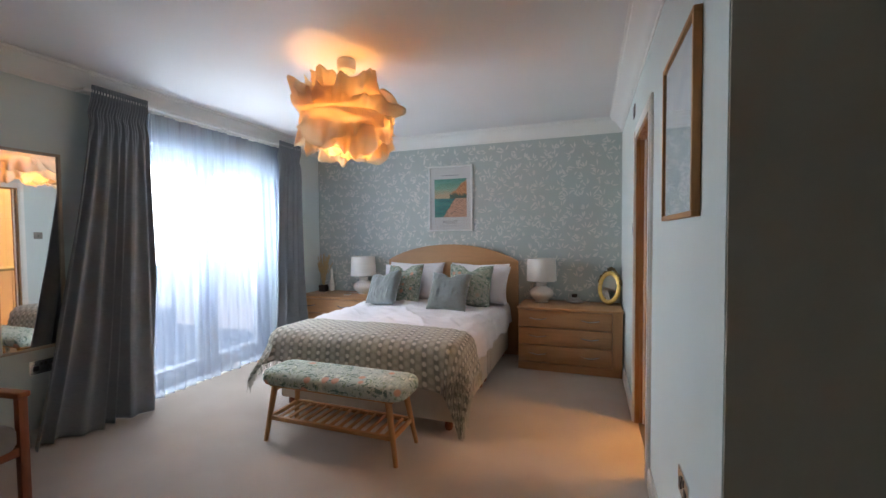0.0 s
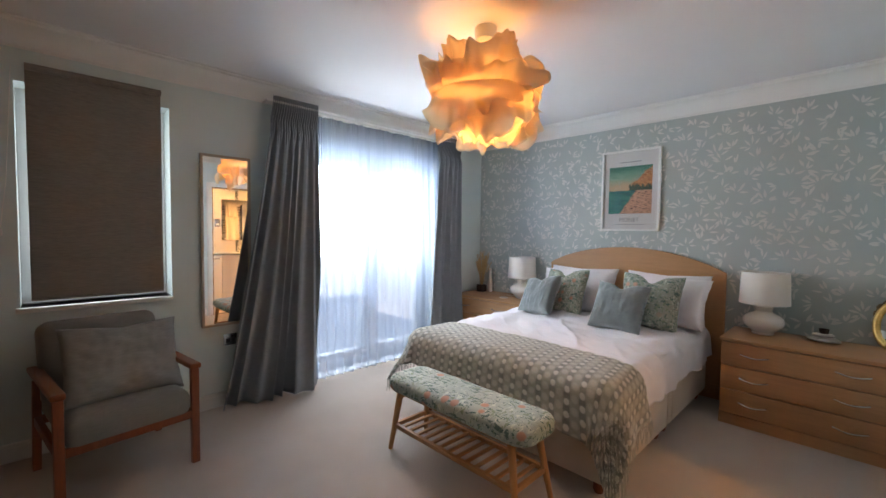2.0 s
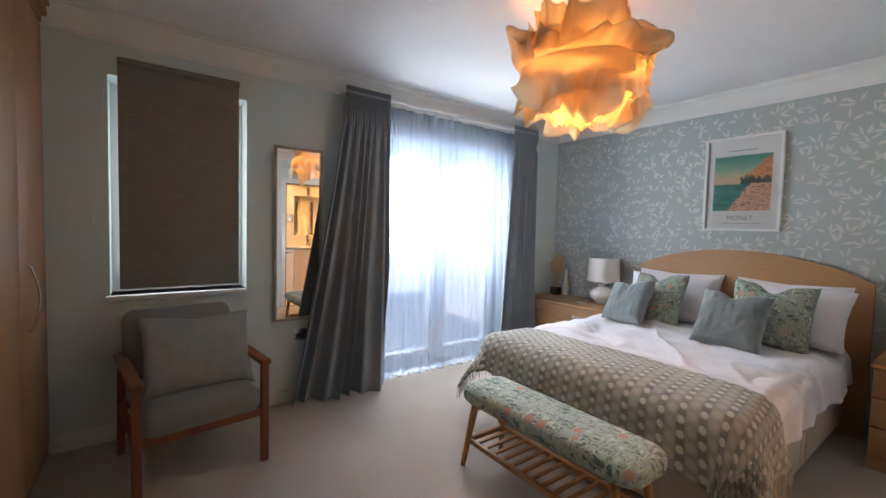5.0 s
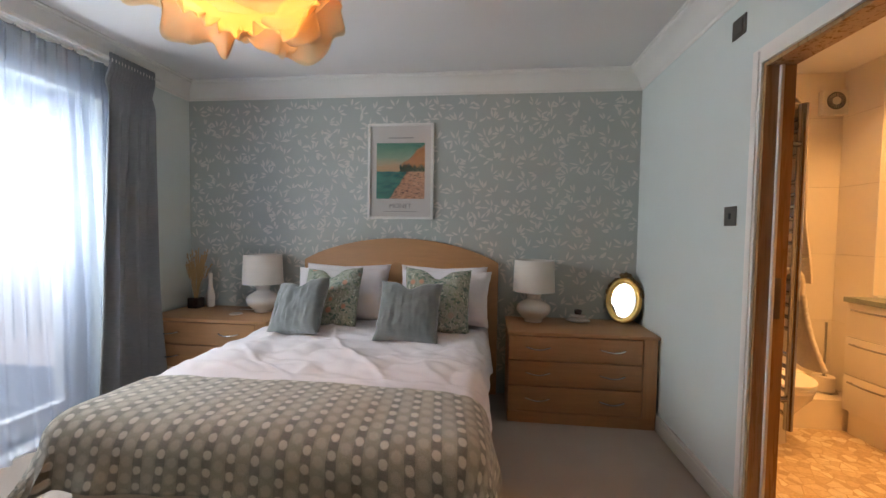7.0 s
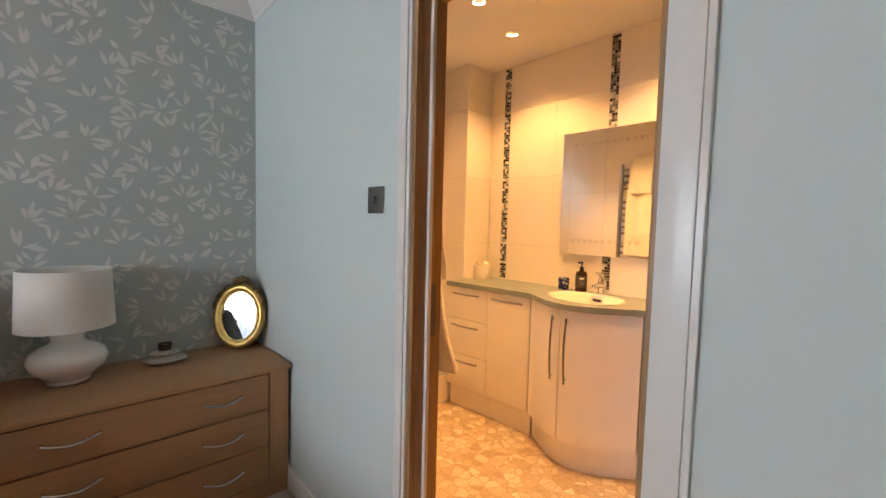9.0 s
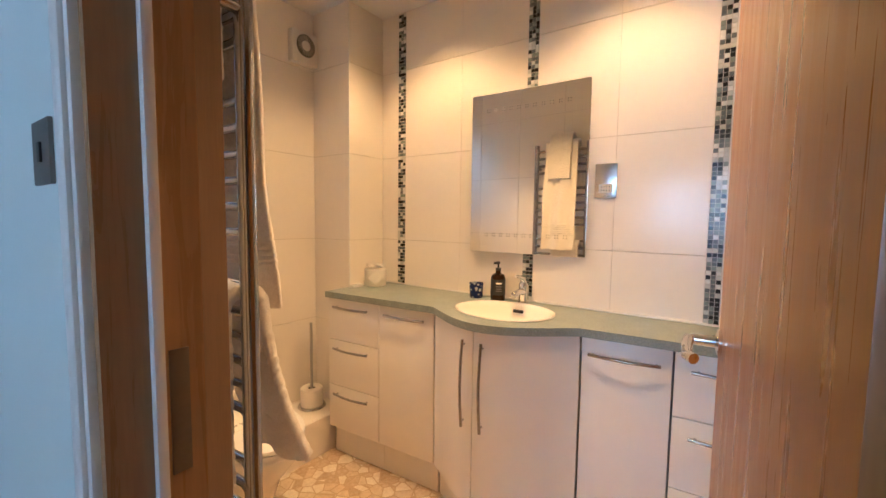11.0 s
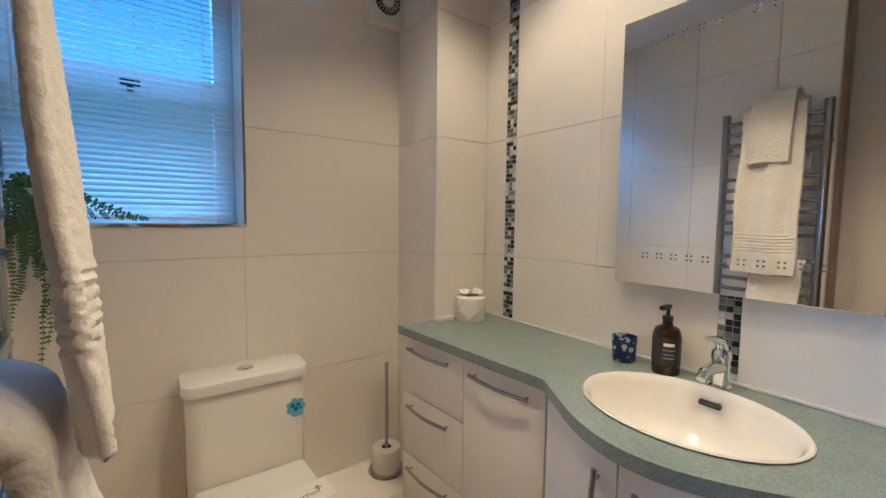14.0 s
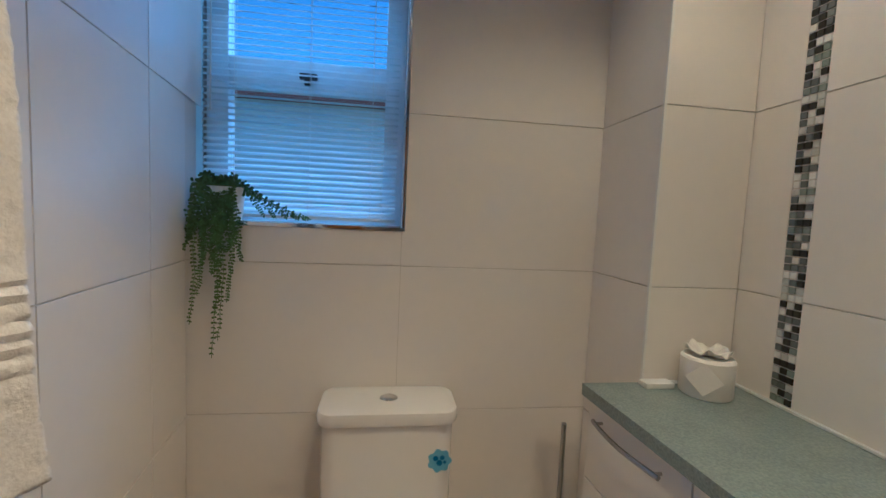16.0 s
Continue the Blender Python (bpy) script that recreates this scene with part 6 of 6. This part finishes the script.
def hung(y0_, y1_, ztop, drop_f, drop_b, xrail, r_, seed, bulge=0.03, flare=0.0, near=0.0, band=9.0):
    """A towel folded over a rail."""
    total = drop_f + drop_b + math.pi * r_

    def f(u, v):
        s_ = v * total
        y = y0_ + (y1_ - y0_) * u
        if s_ < drop_b:
            x, z = xrail - r_, ztop - (drop_b - s_)
        elif s_ < drop_b + math.pi * r_:
            t = (s_ - drop_b) / r_
            x, z = xrail - r_ * math.cos(t), ztop + r_ * math.sin(t)
        else:
            dn = s_ - drop_b - math.pi * r_
            x, z = xrail + r_ + bulge * math.sin(min(1.0, dn / drop_f) * math.pi * 0.8) + flare * (dn / drop_f) ** 2, ztop - dn
        fr_ = 1.0 if s_ > drop_b else 0.15
        dnb = ztop - z - band
        if 0.0 < dnb < 0.096:
            x += fr_ * 0.002 * math.sin(2 * math.pi * dnb / 0.016)
        dn2 = max(0.0, ztop - z)
        x += fr_ * near * (1 - u) * min(1.0, dn2 * 3)
        x += fr_ * (0.012 * wob(y * 7, z * 2.2, 0, 1, seed) + 0.012 * math.sin(y * 38 + seed + 2 * z) * min(1, dn2 * 2))
        return Vector((x, y + 0.012 * wob(z * 4, y * 2, 1, 1, seed), z + 0.008 * wob(y * 6, z, 3, 1, seed))) + Vector((1, 0, 0)) * 0.0022 * wob(y * 95, z * 95, 2, 1, seed)
    return turn(bm_grid(60, 260, f), RM)


XR_ = RX + 0.02
tw = single("bath_towel", hung(4.76, 5.025, RZ1 - 0.02, 0.82, 0.30, XR_, 0.036, 2.0, 0.015, 0.045, 0.010, 0.62), TOWEL, "large white terry towel over the top rail", "towel", "", "towels", thick=0.014)
tw2 = single("hand_towel", hung(4.81, 4.985, RZ1 + 0.012, 0.30, 0.20, XR_, 0.058, 6.0, 0.01, 0.0, 0.02), TOWEL, "white hand towel folded over the bath towel", "towel", "", "towels", thick=0.012)
tw3 = single("bath_towel", hung(4.745, 4.945, 1.06, 0.44, 0.40, XR_, 0.05, 9.0, 0.015, 0.11, 0.0), TOWEL, "thick white towel bunched over a lower rail", "towel", "", "towels", thick=0.030)

# ---- trailing plant ----
pl = thing("trailing_plant", "trailing green button fern in a white pot on the sill", "plant", (0.54, 5.99, WZ0))
part("pot", bm_lathe([(0, 0), (0.045, 0), (0.058, 0.10), (0.062, 0.105), (0.055, 0.105), (0.05, 0.02), (0, 0.018)], (0.545, 6.005, WZ0 + 0.006), 28), WHITEP, pl)
rng = random.Random(17)
leaf_v, leaf_f, stems = [], [], []


def add_leaf(p_, d_, n_, ln, wd):
    side_ = d_.cross(n_).normalized()
    i0 = len(leaf_v)
    for a_, b_, c_ in ((0, 0, 0), (0.4, 0.9, 0.1), (0.8, 0.8, 0.12), (1, 0, 0), (0.8, -0.8, 0.12), (0.4, -0.9, 0.1)):
        leaf_v.append(p_ + d_ * ln * a_ + side_ * wd * b_ + n_ * ln * c_)
    leaf_f.append(tuple(range(i0, i0 + 6)))


def strand(p0, pts, n):
    path = [Vector(p0)] + [Vector(p_) for p_ in pts]
    dense = []
    for i in range(len(path) - 1):
        dense += [path[i].lerp(path[i + 1], k / 8) for k in range(8)]
    dense.append(path[-1])
    for i in range(1, len(dense) - 1):
        dense[i] += Vector((rng.uniform(-0.003, 0.003), rng.uniform(-0.003, 0.003), 0))
    stems.append(bm_tube(dense, 0.0011, 5))
    for k in range(n):
        t = k / n * (len(dense) - 1.001)
        i = int(t)
        p_ = dense[i].lerp(dense[i + 1], t - i)
        d = (dense[i + 1] - dense[i]).normalized()
        for sg in (-1, 1):
            out = (d.cross(Vector((0.1, 1, 0.2))) * sg + d * 0.35 + Vector((rng.uniform(-0.3, 0.3), rng.uniform(-0.4, 0.15), rng.uniform(-0.2, 0.2)))).normalized()
            nn = Vector((rng.uniform(-0.4, 0.4), -1, rng.uniform(-0.2, 0.5))).normalized()
            taper = 1.0 - 0.5 * (k / n)
            add_leaf(p_, out, nn, rng.uniform(0.013, 0.019) * taper, rng.uniform(0.0048, 0.0066) * taper)


top_ = Vector((0.545, 6.0, WZ0 + 0.11))
for k in range(22):
    xx = 0.465 + 0.13 * k / 21 + rng.uniform(-0.008, 0.008)
    zb = rng.choice((1.22, 1.18, 1.15, 1.20, 1.12, 1.24)) + rng.uniform(-0.03, 0.03)
    st_ = top_ + Vector((rng.uniform(-0.04, 0.04), rng.uniform(-0.03, 0.03), 0))
    strand(st_, [((st_.x + xx) / 2, 5.965, WZ0 + 0.135 + rng.uniform(-0.03, 0.02)), (xx, 5.935, WZ0 + 0.03), (xx + rng.uniform(-0.015, 0.015), 5.928, (WZ0 + zb) / 2), (xx + rng.uniform(-0.02, 0.02), 5.93, zb)], 34)
for xx, zb in ((0.532, 0.845), (0.550, 0.90), (0.468, 0.95), (0.575, 1.02), (0.490, 1.04), (0.540, 0.98)):
    strand(top_, [(xx, 5.962, WZ0 + 0.12), (xx + 0.012, 5.932, WZ0), (xx + 0.015, 5.928, (WZ0 + zb) / 2), (xx, 5.93, zb)], 52)
for k in range(5):
    xx = 0.64 + 0.035 * k
    strand(top_, [(0.60 + 0.01 * k, 5.99, WZ0 + 0.13 - 0.01 * k), (xx, 5.985, WZ0 + 0.06 - 0.008 * k), (xx + 0.03, 5.98, WZ0 + 0.02)], 20)
lm = bpy.data.meshes.new("foliage")
lm.from_pydata([tuple(v) for v in leaf_v], [], leaf_f)
lm.materials.append(LEAF)
lo = new("foliage", lm)
lo.parent = pl
lo.matrix_parent_inverse = Matrix.Translation(pl.location).inverted()
tagged(lo, "small rounded green leaves", kind="stuff")
tagged(part("stem", joined(*stems), LEAF, pl), kind="stuff")

# ---- extractor fan, downlights ----
fan = thing("extractor_fan", "white square extractor fan high on the tiled wall", "extractor fan", (1.685, BYN, 2.25))
FX, FZ = 1.695, 2.248
part("housing", bm_box(FX - 0.085, FX + 0.085, BYN - 0.05, BYN - 0.0045, FZ - 0.09, FZ + 0.09, 0.008), WHITEP, fan)
part("grille", turn(bm_lathe([(0.02, 0), (0.06, 0), (0.062, 0.004), (0.05, 0.006), (0.02, 0.004), (0.02, 0)], (0, 0, 0), 36), Matrix.Translation((FX, BYN - 0.051, FZ + 0.01)) @ pose(0, 0, 0, 90, 0, 0)), BLACKP, fan, "dark ring grille")
for k in range(24):
    t = 2 * math.pi * k / 24
    part("fin", turn(bm_box(0.034, 0.056, -0.0014, 0.0014, 0, 0.008), Matrix.Translation((FX, BYN - 0.051, FZ + 0.01)) @ pose(0, 0, 0, 90, 0, 0) @ pose(0, 0, 0, 0, 0, math.degrees(t))), WHITEP, fan)
part("hub", turn(bm_lathe([(0, 0.01), (0.024, 0.01), (0.03, 0.006), (0.03, 0)], (0, 0, 0), 30), Matrix.Translation((FX, BYN - 0.051, FZ + 0.01)) @ pose(0, 0, 0, 90, 0, 0)), WHITEP, fan)
LENS = glow("lit downlight lens", (1.0, 0.78, 0.45, 1), 12.0)
for sx, sy in SPOTS:
    dl = thing("downlight", "recessed chrome downlight, lit", "downlight", (sx, sy, CEIL), "bathroom downlights")
    part("trim_ring", bm_lathe([(0.030, 0.0), (0.042, 0.0), (0.042, -0.005), (0.032, -0.009), (0.030, 0.0)], (sx, sy, CEIL), 32), CHROME, dl)
    part("lens", bm_lathe([(0.027, -0.002), (0.030, -0.003), (0.030, 0.001), (0.027, -0.002)], (sx, sy, CEIL), 24), LENS, dl)

# ---- outside ----
GRASSM = plain("lawn", (0.06, 0.10, 0.035, 1), 0.9, vary=0.4, scale=3, grain=60, bump=0.6)
PAVE = plain("grey paving", srgb("9a9da3"), 0.85, vary=0.12, scale=2, grain=60, bump=0.4)
RENDER = plain("cream render", srgb("d9d3c6"), 0.85, vary=0.05)
ROOFT = plain("red clay tiles", srgb("8a5a48"), 0.8, vary=0.2, scale=10)
FENCE = plain("weathered grey boards", srgb("8f969e"), 0.85, vary=0.15, scale=8)
structure("ground", bm_box(-600, 600, -600, 600, -0.32, -0.20), GRASSM, "garden lawn", "ground")
structure("pavement_terrace", bm_box(-6.4, XW - 0.28, 0.5, 8.0, -0.20, -0.06), PAVE, "grey paved terrace", "terrace")
fe = thing("garden_fence", "weathered grey board fence round the terrace", "fence", (-6.3, 4.2, -0.06))
for k in range(52):
    yy = 0.6 + k * 0.14
    part("board", bm_box(-6.33, -6.31, yy, yy + 0.125, -0.06, 1.12), FENCE, fe, smooth=False)
for k in range(5):
    part("post", bm_box(-6.30, -6.22, 0.6 + k * 1.8, 0.68 + k * 1.8, -0.06, 1.2), FENCE, fe, smooth=False)
ho = thing("neighbour_house", "cream rendered house with red tiled roof", "house", (-17, 5, -0.2))
part("wall", bm_box(-22, -16, -4, 14, -0.2, 5.0), RENDER, ho, smooth=False)
part("roof", turn(bm_prism([(-22.4, 0), (-15.6, 0), (-19, 3.0)], -4.4, 14.4), Matrix.Translation((0, 0, 5.0)) @ pose(0, 0, 0, 90, 0, 0) @ Matrix.Diagonal((1, 1, -1, 1))), ROOFT, ho, smooth=False)
DARKG = plain("dark window glass", (0.03, 0.035, 0.04, 1), 0.1)
for yy in (-2.2, 1.2, 4.6, 8.0, 11.2):
    for zz_ in (0.9, 3.2):
        wd = part("window", bm_box(-16.02, -15.96, yy, yy + 1.2, zz_, zz_ + 1.2), UPVC, ho, smooth=False)
        part("pane", bm_box(-15.97, -15.95, yy + 0.08, yy + 1.12, zz_ + 0.08, zz_ + 1.12), DARKG, wd, smooth=False)
hn = thing("neighbour_house", "cream rendered house wall north of the bathroom", "house", (1, 14, -0.2))
part("wall", bm_box(-3, 6, 13, 18, -0.2, 3.4), RENDER, hn, smooth=False)
part("roof", bm_box(-3.4, 6.4, 12.7, 18.2, 3.4, 3.6), ROOFT, hn, smooth=False)
